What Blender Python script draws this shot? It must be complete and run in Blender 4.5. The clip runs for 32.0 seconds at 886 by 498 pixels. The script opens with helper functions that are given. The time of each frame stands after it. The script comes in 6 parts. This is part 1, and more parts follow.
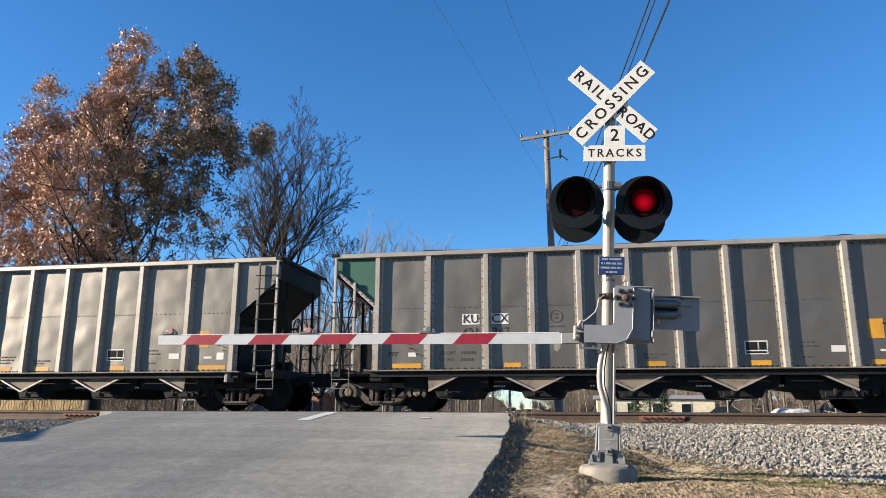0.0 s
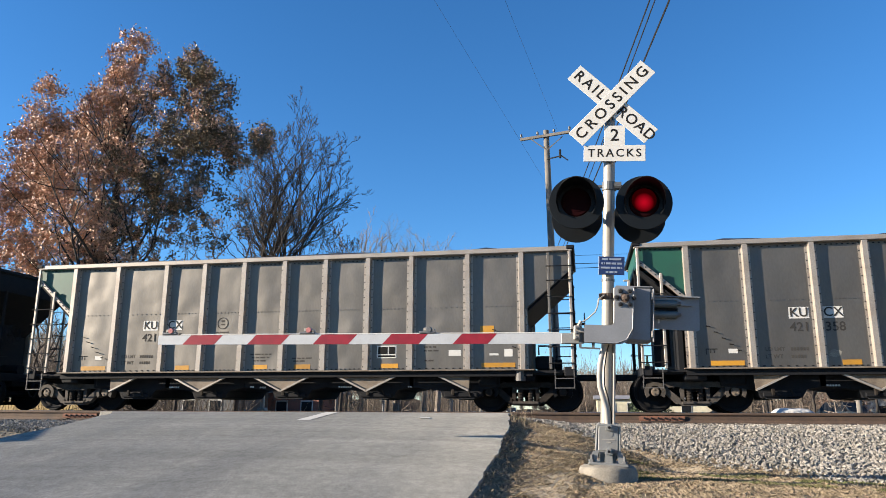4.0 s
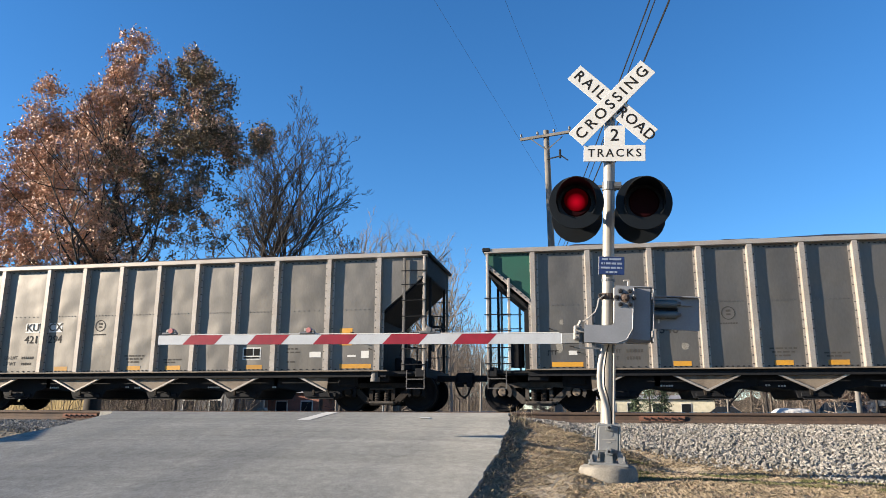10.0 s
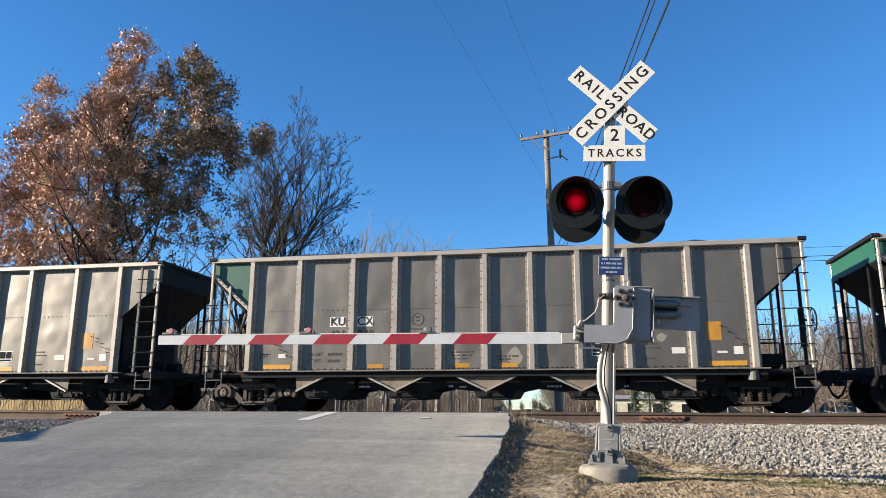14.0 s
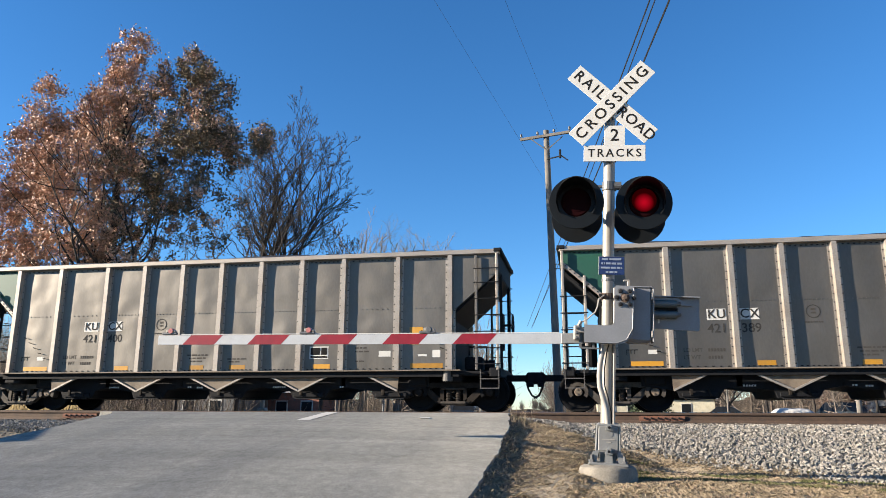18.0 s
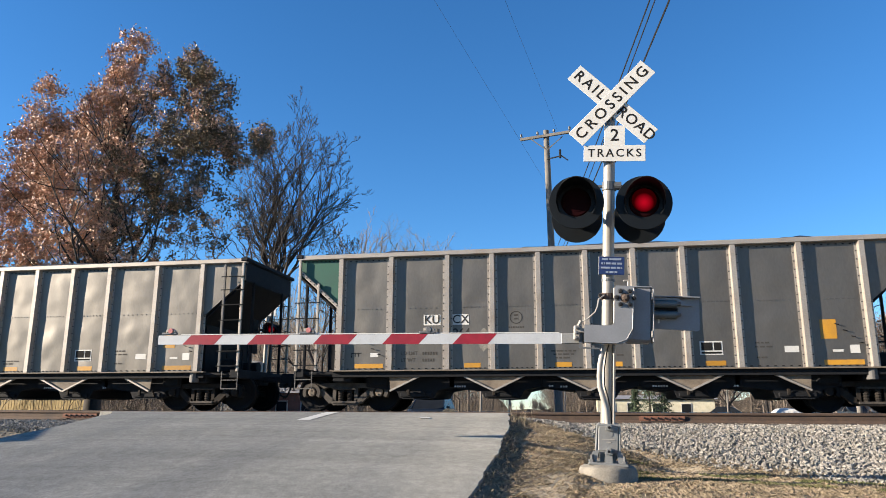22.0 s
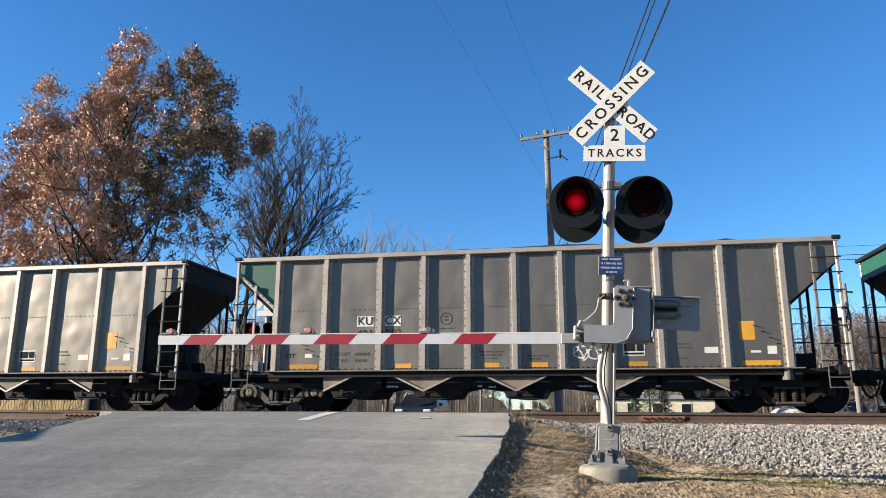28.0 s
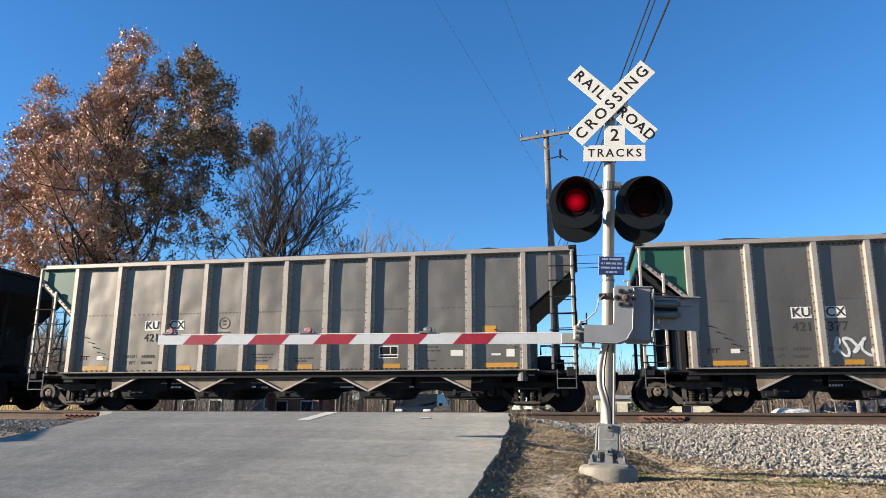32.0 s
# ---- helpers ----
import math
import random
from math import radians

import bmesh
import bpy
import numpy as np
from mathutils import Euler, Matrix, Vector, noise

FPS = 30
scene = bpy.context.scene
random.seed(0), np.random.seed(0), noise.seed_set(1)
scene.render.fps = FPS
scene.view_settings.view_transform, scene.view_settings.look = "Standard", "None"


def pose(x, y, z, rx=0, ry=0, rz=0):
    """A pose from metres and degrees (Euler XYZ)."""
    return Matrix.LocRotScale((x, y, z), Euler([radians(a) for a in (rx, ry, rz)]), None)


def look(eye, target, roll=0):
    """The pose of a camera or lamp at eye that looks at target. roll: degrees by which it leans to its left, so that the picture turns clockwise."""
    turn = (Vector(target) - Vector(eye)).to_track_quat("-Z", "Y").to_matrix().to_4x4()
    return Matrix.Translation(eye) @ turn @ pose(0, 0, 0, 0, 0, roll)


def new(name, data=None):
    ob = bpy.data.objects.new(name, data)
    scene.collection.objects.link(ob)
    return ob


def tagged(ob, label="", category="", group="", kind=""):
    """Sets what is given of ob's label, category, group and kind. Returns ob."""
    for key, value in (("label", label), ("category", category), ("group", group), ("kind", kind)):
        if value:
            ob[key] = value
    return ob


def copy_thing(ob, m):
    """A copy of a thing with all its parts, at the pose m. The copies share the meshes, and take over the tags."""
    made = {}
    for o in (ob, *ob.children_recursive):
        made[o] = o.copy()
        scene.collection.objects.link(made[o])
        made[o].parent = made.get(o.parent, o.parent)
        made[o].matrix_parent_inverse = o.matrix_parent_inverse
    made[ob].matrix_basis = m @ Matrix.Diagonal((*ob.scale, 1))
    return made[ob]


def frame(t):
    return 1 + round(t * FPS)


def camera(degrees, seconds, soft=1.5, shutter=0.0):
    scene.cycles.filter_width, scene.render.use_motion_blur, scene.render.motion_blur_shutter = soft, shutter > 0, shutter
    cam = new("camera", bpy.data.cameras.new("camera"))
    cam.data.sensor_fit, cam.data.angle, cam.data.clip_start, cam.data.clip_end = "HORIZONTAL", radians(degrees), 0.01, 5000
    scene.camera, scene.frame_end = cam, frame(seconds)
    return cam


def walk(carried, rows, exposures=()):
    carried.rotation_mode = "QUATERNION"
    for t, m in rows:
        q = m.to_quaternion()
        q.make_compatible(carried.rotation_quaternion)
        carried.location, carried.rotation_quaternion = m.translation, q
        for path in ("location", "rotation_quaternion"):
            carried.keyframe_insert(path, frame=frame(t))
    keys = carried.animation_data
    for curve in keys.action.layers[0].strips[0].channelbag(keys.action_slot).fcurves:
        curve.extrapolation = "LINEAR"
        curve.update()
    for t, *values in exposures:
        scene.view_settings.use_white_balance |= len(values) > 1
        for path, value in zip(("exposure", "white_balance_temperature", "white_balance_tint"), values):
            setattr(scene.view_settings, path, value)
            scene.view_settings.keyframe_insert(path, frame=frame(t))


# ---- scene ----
# Camera: it stands still beside the road, a little above the level of the rails.
EYE = Vector((0.0, 0.0, 0.035))
YAW, PITCH = radians(10.853), radians(12.564)
AIM = EYE + Vector((-math.sin(YAW) * math.cos(PITCH), math.cos(YAW) * math.cos(PITCH), math.sin(PITCH)))
cam = camera(62.98, 32.0, soft=0.7, shutter=0.04)
walk(cam, [(0.0, look(EYE, AIM, 0.18)), (32.0, look(EYE, AIM, 0.18))])

# ---- light ----
SUN_AZ, SUN_EL = radians(251.0), radians(16.8)      # from +Y, clockwise
world = bpy.data.worlds.new("sky")
scene.world = world
world.use_nodes = True
wn = world.node_tree
sky = wn.nodes.new("ShaderNodeTexSky")
sky.sky_type, sky.sun_disc = "NISHITA", False
sky.sun_elevation, sky.sun_rotation = SUN_EL, SUN_AZ
sky.air_density, sky.dust_density, sky.ozone_density = 0.90, 0.0, 5.0
vivid = wn.nodes.new("ShaderNodeHueSaturation")
vivid.inputs["Hue"].default_value, vivid.inputs["Saturation"].default_value = 0.5003, 1.13
wn.links.new(sky.outputs[0], vivid.inputs["Color"])
wn.links.new(vivid.outputs[0], wn.nodes["Background"].inputs[0])
wn.nodes["Background"].inputs[1].default_value = 0.0600
sun = new("sun", bpy.data.lights.new("sun", "SUN"))
sun.data.energy, sun.data.angle, sun.data.color = 4.5, radians(0.53), (1.0, 0.87, 0.70)
to_sun = Vector((math.sin(SUN_AZ) * math.cos(SUN_EL), math.cos(SUN_AZ) * math.cos(SUN_EL), math.sin(SUN_EL)))
sun.matrix_world = look(to_sun * 50, (0, 0, 0))
scene.view_settings.exposure = 1.9


# ---- materials ----
def shader(name, base, rough=0.6, metal=0.0, spread=0.25, scale=6.0, fine=60.0, bump=0.15, second=None, amount=0.5,
           island=0.0, obj=0.0, emit=None, spec=0.5, stretch=(1, 1, 1), edge=0.08, warp=0.0, matt=0.0):
    """Base colour with two scales of variation, a second colour in worn patches, and fine relief."""
    m = bpy.data.materials.new(name)
    m.use_nodes = True
    t = m.node_tree
    n, ln = t.nodes, t.links
    b = n["Principled BSDF"]
    b.inputs["Roughness"].default_value, b.inputs["Metallic"].default_value = rough, metal
    b.inputs["Specular IOR Level"].default_value = spec
    b.inputs["Diffuse Roughness"].default_value = matt
    co = n.new("ShaderNodeTexCoord")
    mp = n.new("ShaderNodeMapping")
    mp.inputs["Scale"].default_value = stretch
    ln.new(co.outputs["Object"], mp.inputs[0])
    big = n.new("ShaderNodeTexNoise")
    big.inputs["Scale"].default_value, big.inputs["Detail"].default_value = scale, 5
    sm = n.new("ShaderNodeTexNoise")
    sm.inputs["Scale"].default_value, sm.inputs["Detail"].default_value = fine, 3
    for k in (big, sm):
        ln.new(mp.outputs[0], k.inputs[0])
    mix = n.new("ShaderNodeMix")
    mix.data_type = "RGBA"
    mix.inputs[6].default_value = (*base, 1)
    mix.inputs[7].default_value = (*(second or [c * 0.6 for c in base]), 1)
    ramp = n.new("ShaderNodeMapRange")
    ramp.inputs[1].default_value, ramp.inputs[2].default_value = 0.5 - edge, 0.5 + edge * 2
    ramp.inputs[4].default_value = amount
    ln.new(big.outputs[0], ramp.inputs[0])
    ln.new(ramp.outputs[0], mix.inputs[0])
    hsv = n.new("ShaderNodeHueSaturation")
    ln.new(mix.outputs[2], hsv.inputs["Color"])
    val = n.new("ShaderNodeMapRange")
    val.inputs[1].default_value, val.inputs[2].default_value = 0.3, 0.7
    val.inputs[3].default_value, val.inputs[4].default_value = 1 - spread, 1 + spread
    ln.new(sm.outputs[0], val.inputs[0])
    last = val.outputs[0]
    for source, size in (("ShaderNodeNewGeometry", island), ("ShaderNodeObjectInfo", obj)):
        if size:
            g = n.new(source)
            r = n.new("ShaderNodeMapRange")
            r.inputs[3].default_value, r.inputs[4].default_value = 1 - size, 1 + size
            ln.new(g.outputs["Random Per Island" if source.endswith("Geometry") else "Random"], r.inputs[0])
            mu = n.new("ShaderNodeMath")
            mu.operation = "MULTIPLY"
            ln.new(last, mu.inputs[0]), ln.new(r.outputs[0], mu.inputs[1])
            last = mu.outputs[0]
    ln.new(last, hsv.inputs["Value"])
    ln.new(hsv.outputs[0], b.inputs["Base Color"])
    if bump:
        bp = n.new("ShaderNodeBump")
        bp.inputs["Strength"].default_value, bp.inputs["Distance"].default_value = bump, 0.01
        ln.new(sm.outputs[0], bp.inputs["Height"])
        ln.new(bp.outputs[0], b.inputs["Normal"])
        if warp:                            # slow waves in sheet metal
            wv = n.new("ShaderNodeTexNoise")
            wv.inputs["Scale"].default_value, wv.inputs["Detail"].default_value = 1.3, 1
            ln.new(co.outputs["Object"], wv.inputs[0])
            b2 = n.new("ShaderNodeBump")
            b2.inputs["Strength"].default_value, b2.inputs["Distance"].default_value = 1.0, warp
            ln.new(wv.outputs[0], b2.inputs["Height"])
            ln.new(b2.outputs[0], bp.inputs["Normal"])
    if emit:
        b.inputs["Emission Color"].default_value, b.inputs["Emission Strength"].default_value = (*emit[0], 1), emit[1]
    return m


M = {}
M["side"] = shader("weathered_grey_paint", (0.141, 0.131, 0.118), 0.51, 0.76, 0.06, 0.9, 30, 0.03, (0.111, 0.102, 0.091), 0.7, stretch=(1, 1, 0.35), obj=0.06, warp=0.05)
M["post"] = shader("pale_worn_paint", (0.292, 0.264, 0.234), 0.5, 0.42, 0.12, 2.0, 40, 0.05, (0.228, 0.188, 0.155), 0.6, obj=0.05)
M["green"] = shader("faded_green_paint", (0.0085, 0.064, 0.040), 0.5, 0.0, 0.08, 2.0, 40, 0.03, (0.012, 0.050, 0.034), 0.6)
M["rust"] = shader("brown_rust", (0.075, 0.052, 0.04), 0.85, 0.1, 0.3, 4, 50, 0.3, (0.035, 0.027, 0.022), 0.8)
M["tan"] = shader("dusty_tan_steel", (0.150, 0.120, 0.090), 0.8, 0.0, 0.2, 4, 50, 0.15, (0.082, 0.062, 0.046), 0.8)
# bluish near-black base also holds the shade beneath and between the cars
M["under"] = shader("grimy_shade_black_steel", (0.0078, 0.0088, 0.0112), 0.75, 0.0, 0.3, 5, 40, 0.2, (0.0128, 0.0125, 0.0135), 0.7, spec=0.15)
# truck and wheel steel, darkened for the shadow of the car body
M["truck"] = shader("shaded_greasy_steel", (0.0140, 0.0118, 0.0105), 0.8, 0.0, 0.3, 8, 60, 0.2, (0.027, 0.0215, 0.0175), 0.7, spec=0.15)
M["wheel"] = shader("shaded_wheel_steel", (0.0062, 0.0068, 0.0082), 0.75, 0.0, 0.2, 8, 60, 0.1, (0.0085, 0.0072, 0.0064), 0.5, spec=0.12)
M["tread"] = shader("polished_steel", (0.5, 0.5, 0.5), 0.25, 1.0, 0.05, 8, 60, 0.02)
M["coal"] = shader("coal", (0.012, 0.012, 0.013), 0.6, 0, 0.5, 8, 60, 0.5)
M["yellow"] = shader("amber_reflector", (0.374, 0.184, 0.0136), 0.5, 0, 0.08, 5, 60, 0.02, (0.286, 0.15, 0.0272), 0.6, obj=0.25)
M["white"] = shader("white_paint", (0.475, 0.468, 0.446), 0.5, 0, 0.05, 9, 60, 0.02, (0.403, 0.396, 0.374), 0.5)
M["black"] = shader("black_paint", (0.014, 0.014, 0.014), 0.9, 0, 0.1, 9, 60, 0.02, spec=0.1)
M["grey_text"] = shader("faded_stencil", (0.056, 0.051, 0.046), 0.7, 0, 0.2, 9, 60, 0.0, spec=0.1)
M["mark_ink"] = shader("faded_black_lettering", (0.030, 0.029, 0.028), 0.8, 0, 0.3, 9, 60, 0.0, (0.045, 0.042, 0.039), 0.7, spec=0.1)
M["asphalt"] = shader("worn_asphalt", (0.248, 0.237, 0.209), 1.0, 0, 0.24, 1.3, 110, 0.12, (0.182, 0.177, 0.165), 0.8, stretch=(1, 0.18, 1), spec=0.1, matt=1.0)
# tyre streaks and mottling in the asphalt
t = M["asphalt"].node_tree
hsv = next(q for q in t.nodes if q.type == "HUE_SAT")
was = hsv.inputs["Value"].links[0].from_socket
co = next(q for q in t.nodes if q.type == "TEX_COORD")
for size, wide, turn, low, high in ((1.0, (0.22, 1.5, 1.0), 24, 0.93, 1.05), (9.0, (1.0, 0.8, 1.0), 0, 0.90, 1.09), (1.6, (0.12, 2.6, 1.0), 24, 0.955, 1.02), (1.5, (0.05, 3.0, 1.0), 83, 0.93, 1.03), (26.0, (1.0, 0.9, 1.0), 0, 0.955, 1.035)):
    mp = t.nodes.new("ShaderNodeMapping")
    mp.inputs["Scale"].default_value, mp.inputs["Rotation"].default_value = wide, (0, 0, radians(-turn))
    nz = t.nodes.new("ShaderNodeTexNoise")
    nz.inputs["Scale"].default_value, nz.inputs["Detail"].default_value = size, 6
    mr = t.nodes.new("ShaderNodeMapRange")
    mr.inputs[1].default_value, mr.inputs[2].default_value, mr.inputs[3].default_value, mr.inputs[4].default_value = 0.36, 0.64, low, high
    mu = t.nodes.new("ShaderNodeMath")
    mu.operation = "MULTIPLY"
    t.links.new(co.outputs["Object"], mp.inputs[0]), t.links.new(mp.outputs[0], nz.inputs[0]), t.links.new(nz.outputs[0], mr.inputs[0])
    t.links.new(was, mu.inputs[0]), t.links.new(mr.outputs[0], mu.inputs[1])
    was = mu.outputs[0]
t.links.new(was, hsv.inputs["Value"])
M["soil"] = shader("dry_ground", (0.33, 0.268, 0.190), 0.95, 0, 0.30, 1.6, 45, 0.5, (0.235, 0.192, 0.130), 0.7, spec=0.1, matt=1.0)
M["stone"] = shader("ballast_stone", (0.240, 0.222, 0.196), 0.85, 0, 0.15, 20, 90, 0.3, (0.172, 0.157, 0.135), 0.6, island=0.5, spec=0.2, matt=1.0)
M["bed"] = shader("ballast_bed", (0.112, 0.106, 0.098), 0.95, 0, 0.6, 14, 50, 1.0, (0.0504, 0.0476, 0.0448), 0.9)
M["rail"] = shader("rusty_rail", (0.0744, 0.0471, 0.0322), 0.8, 0.2, 0.2, 5, 60, 0.2, (0.0446, 0.0308, 0.0248), 0.8)
M["joint"] = shader("red_rust", (0.16, 0.068, 0.04), 0.9, 0.0, 0.25, 6, 60, 0.3, (0.096, 0.048, 0.036), 0.7)
M["tie"] = shader("creosoted_wood", (0.06, 0.05, 0.042), 0.9, 0, 0.3, 5, 60, 0.4, stretch=(1, 0.15, 1))
M["galv"] = shader("galvanised_steel", (0.0986, 0.101, 0.105), 0.5, 0.3, 0.07, 7, 60, 0.04, (0.0875, 0.0901, 0.0926), 0.6)
M["alu"] = shader("painted_aluminium_mast", (0.245, 0.226, 0.200), 0.45, 0.15, 0.05, 5, 50, 0.03, (0.19, 0.175, 0.155), 0.5)
M["concrete"] = shader("concrete", (0.184, 0.167, 0.139), 0.9, 0, 0.18, 6, 60, 0.4, (0.122, 0.112, 0.0952), 0.7)
M["lampblack"] = shader("matt_black_sheet", (0.0026, 0.0040, 0.0054), 0.5, 0, 0.1, 9, 60, 0.02, spec=0.22)
M["red_tape"] = shader("red_reflective_tape", (0.20, 0.0035, 0.013), 0.4, 0, 0.06, 9, 60, 0.01)
M["lens"] = shader("red_lens", (0.009, 0.0006, 0.0012), 0.6, 0, 0.1, 9, 60, 0.0, spec=0.05)
M["glow"] = shader("lit_red_lens", (0.02, 0.0, 0.0), 0.6, 0, 0.1, 30, 80, 0.0, spec=0.0, emit=((1.0, 0.006, 0.03), 0.12))
# a lit lens is brightest below its middle
t = M["glow"].node_tree
co, ln_, ra = t.nodes.new("ShaderNodeTexCoord"), t.nodes.new("ShaderNodeVectorMath"), t.nodes.new("ShaderNodeMapRange")
ln_.operation, ln_.inputs[1].default_value = "DISTANCE", (0.0, 0.0, -0.03)
ra.inputs[1].default_value, ra.inputs[2].default_value, ra.inputs[3].default_value, ra.inputs[4].default_value = 0.005, 0.11, 0.15, 0.006
t.links.new(co.outputs["Object"], ln_.inputs[0]), t.links.new(ln_.outputs["Value"], ra.inputs[0])
t.links.new(ra.outputs[0], t.nodes["Principled BSDF"].inputs["Emission Strength"])
M["blue"] = shader("blue_sign_sheet", (0.0056, 0.0175, 0.077), 0.4, 0, 0.05, 9, 60, 0.0)
M["bark"] = shader("grey_brown_bark", (0.0286, 0.0231, 0.0198), 0.95, 0, 0.25, 5, 60, 0.5, (0.0248, 0.0204, 0.0171), 0.7, stretch=(1, 1, 0.3))
# twig colour paled towards grey to paint distance haze
M["haze_twig"] = shader("hazed_grey_brown_twigs", (0.15, 0.122, 0.10), 0.95, 0, 0.2, 1.0, 20, 0.0, (0.085, 0.07, 0.056), 0.7, island=0.4)
# bark lightened for distance, so that thin far twigs still show
M["pale_bark"] = shader("lightened_far_bark", (0.165, 0.138, 0.115), 0.95, 0, 0.2, 5, 60, 0.2, (0.12, 0.10, 0.083), 0.7)
# bank soil, with the shade below the raised road put into its colour
M["bank"] = shader("shade_dark_road_bank", (0.128, 0.102, 0.072), 0.95, 0, 0.4, 5, 45, 0.8, (0.075, 0.063, 0.048), 0.8, spec=0.1, matt=1.0)
M["leaf"] = shader("rust_oak_leaf", (0.45, 0.270, 0.168), 0.5, 0, 0.15, 0.35, 20, 0.0, (0.235, 0.130, 0.086), 0.9, island=0.5, spec=0.5)
# olive leaf with the crown's shade mixed into its colour
M["leaf_green"] = shader("shaded_olive_leaf", (0.120, 0.088, 0.050), 0.7, 0, 0.15, 0.5, 20, 0.0, (0.062, 0.048, 0.030), 0.8, island=0.45, spec=0.3)
M["wood_pole"] = shader("weathered_pole_wood", (0.135, 0.124, 0.11), 0.9, 0, 0.2, 5, 60, 0.3, stretch=(0.45, 0.45, 0.045))
M["wire"] = shader("black_cable", (0.015, 0.015, 0.017), 0.6, 0, 0.1, 5, 60, 0.0)
M["straw"] = shader("dry_grass", (0.25, 0.200, 0.138), 0.9, 0, 0.2, 1.0, 20, 0.0, (0.185, 0.145, 0.094), 0.7, island=0.35, spec=0.15)
M["litter"] = shader("fallen_leaf", (0.182, 0.126, 0.084), 0.8, 0, 0.2, 1.0, 20, 0.0, (0.135, 0.088, 0.056), 0.7, island=0.35)


# ---- mesh building ----
class Build:
    def __init__(self):
        self.v, self.f = [], []

    def add(self, verts, faces):
        k = len(self.v)
        self.v += [tuple(p) for p in verts]
        self.f += [tuple(i + k for i in f) for f in faces]
        return self

    def box(self, c, s, bev=0.0, m=None):
        """A box round c; bev cuts its edges and corners."""
        hx, hy, hz = s[0] / 2, s[1] / 2, s[2] / 2
        if not bev:
            vs = [(x, y, z) for x in (-hx, hx) for y in (-hy, hy) for z in (-hz, hz)]
            fs = [(0, 1, 3, 2), (4, 6, 7, 5), (0, 4, 5, 1), (2, 3, 7, 6), (0, 2, 6, 4), (1, 5, 7, 3)]
        else:
            h, key, vs, fs = (hx, hy, hz), {}, [], []
            for sx in (-1, 1):
                for sy in (-1, 1):
                    for sz in (-1, 1):
                        sg = (sx, sy, sz)
                        for a in range(3):
                            key[sg, a] = len(vs)
                            vs.append([sg[i] * (h[i] - (0 if i == a else bev)) for i in range(3)])
            for a in range(3):
                b, c2 = (a + 1) % 3, (a + 2) % 3
                for s1 in (-1, 1):
                    def sg(x, y):
                        q = [0, 0, 0]
                        q[a], q[b], q[c2] = s1, x, y
                        return tuple(q)
                    ring = [(-1, -1), (1, -1), (1, 1), (-1, 1)]
                    f = [key[sg(*r), a] for r in ring]
                    fs.append(f if s1 > 0 else f[::-1])
                for s1 in (-1, 1):
                    for s2 in (-1, 1):
                        def sq(k):
                            q = [0, 0, 0]
                            q[a], q[b], q[c2] = k, s1, s2
                            return tuple(q)
                        f = [key[sq(-1), b], key[sq(1), b], key[sq(1), c2], key[sq(-1), c2]]
                        fs.append(f if s1 * s2 > 0 else f[::-1])
            for sx in (-1, 1):
                for sy in (-1, 1):
                    for sz in (-1, 1):
                        f = [key[(sx, sy, sz), a] for a in range(3)]
                        fs.append(f if sx * sy * sz > 0 else f[::-1])
        vs = [Vector(p) for p in vs]
        if m is not None:
            vs = [m @ p for p in vs]
        return self.add([p + Vector(c) for p in vs], fs)

    def bar(self, p0, p1, w, h, bev=0.0):
        """A bar of section w (level) x h between two points."""
        p0, p1 = Vector(p0), Vector(p1)
        d = p1 - p0
        x = d.normalized()
        up = Vector((0, 0, 1)) if abs(x.z) < 0.95 else Vector((0, 1, 0))
        y = up.cross(x).normalized()
        z = x.cross(y)
        m = Matrix((x, y, z)).transposed()
        return self.box((p0 + p1) / 2, (d.length, w, h), bev, m)

    def tube(self, pts, r, n=8, r1=None, caps=True):
        """A round tube along points, from radius r to r1."""
        pts = [Vector(p) for p in pts]
        r1 = r if r1 is None else r1
        k, last = len(self.v), None
        for i, p in enumerate(pts):
            d = (pts[min(i + 1, len(pts) - 1)] - pts[max(i - 1, 0)]).normalized()
            if last is None:
                a = d.orthogonal().normalized()
            else:
                a = (last - d * last.dot(d)).normalized()
            last, b = a, d.cross(a)
            rr = r + (r1 - r) * i / max(1, len(pts) - 1)
            for j in range(n):
                q = p + (a * math.cos(2 * math.pi * j / n) + b * math.sin(2 * math.pi * j / n)) * rr
                self.v.append(tuple(q))
        for i in range(len(pts) - 1):
            for j in range(n):
                a, b = k + i * n + j, k + i * n + (j + 1) % n
                self.f.append((a, b, b + n, a + n))
        if caps:
            self.f.append(tuple(range(k + n - 1, k - 1, -1)))
            e = k + (len(pts) - 1) * n
            self.f.append(tuple(range(e, e + n)))
        return self

    def lathe(self, rings, c, axis=(0, 1, 0), n=24):
        """A turned form: rings of (distance along the axis, radius)."""
        d = Vector(axis).normalized()
        a = d.orthogonal().normalized()
        b = d.cross(a)
        k = len(self.v)
        for t, r in rings:
            for j in range(n):
                w = 2 * math.pi * j / n
                self.v.append(tuple(Vector(c) + d * t + (a * math.cos(w) + b * math.sin(w)) * r))
        for i in range(len(rings) - 1):
            for j in range(n):
                p, q = k + i * n + j, k + i * n + (j + 1) % n
                self.f.append((p, q, q + n, p + n))
        self.f.append(tuple(range(k + n - 1, k - 1, -1)))
        e = k + (len(rings) - 1) * n
        self.f.append(tuple(range(e, e + n)))
        return self

    def prism(self, poly, a, b, axis="y"):
        """A flat outline carried from a to b along an axis; outline in (x, z), (x, y) or (y, z)."""
        def at(p, w):
            return {"y": (p[0], w, p[1]), "z": (p[0], p[1], w), "x": (w, p[0], p[1])}[axis]
        n = len(poly)
        vs = [at(p, a) for p in poly] + [at(p, b) for p in poly]
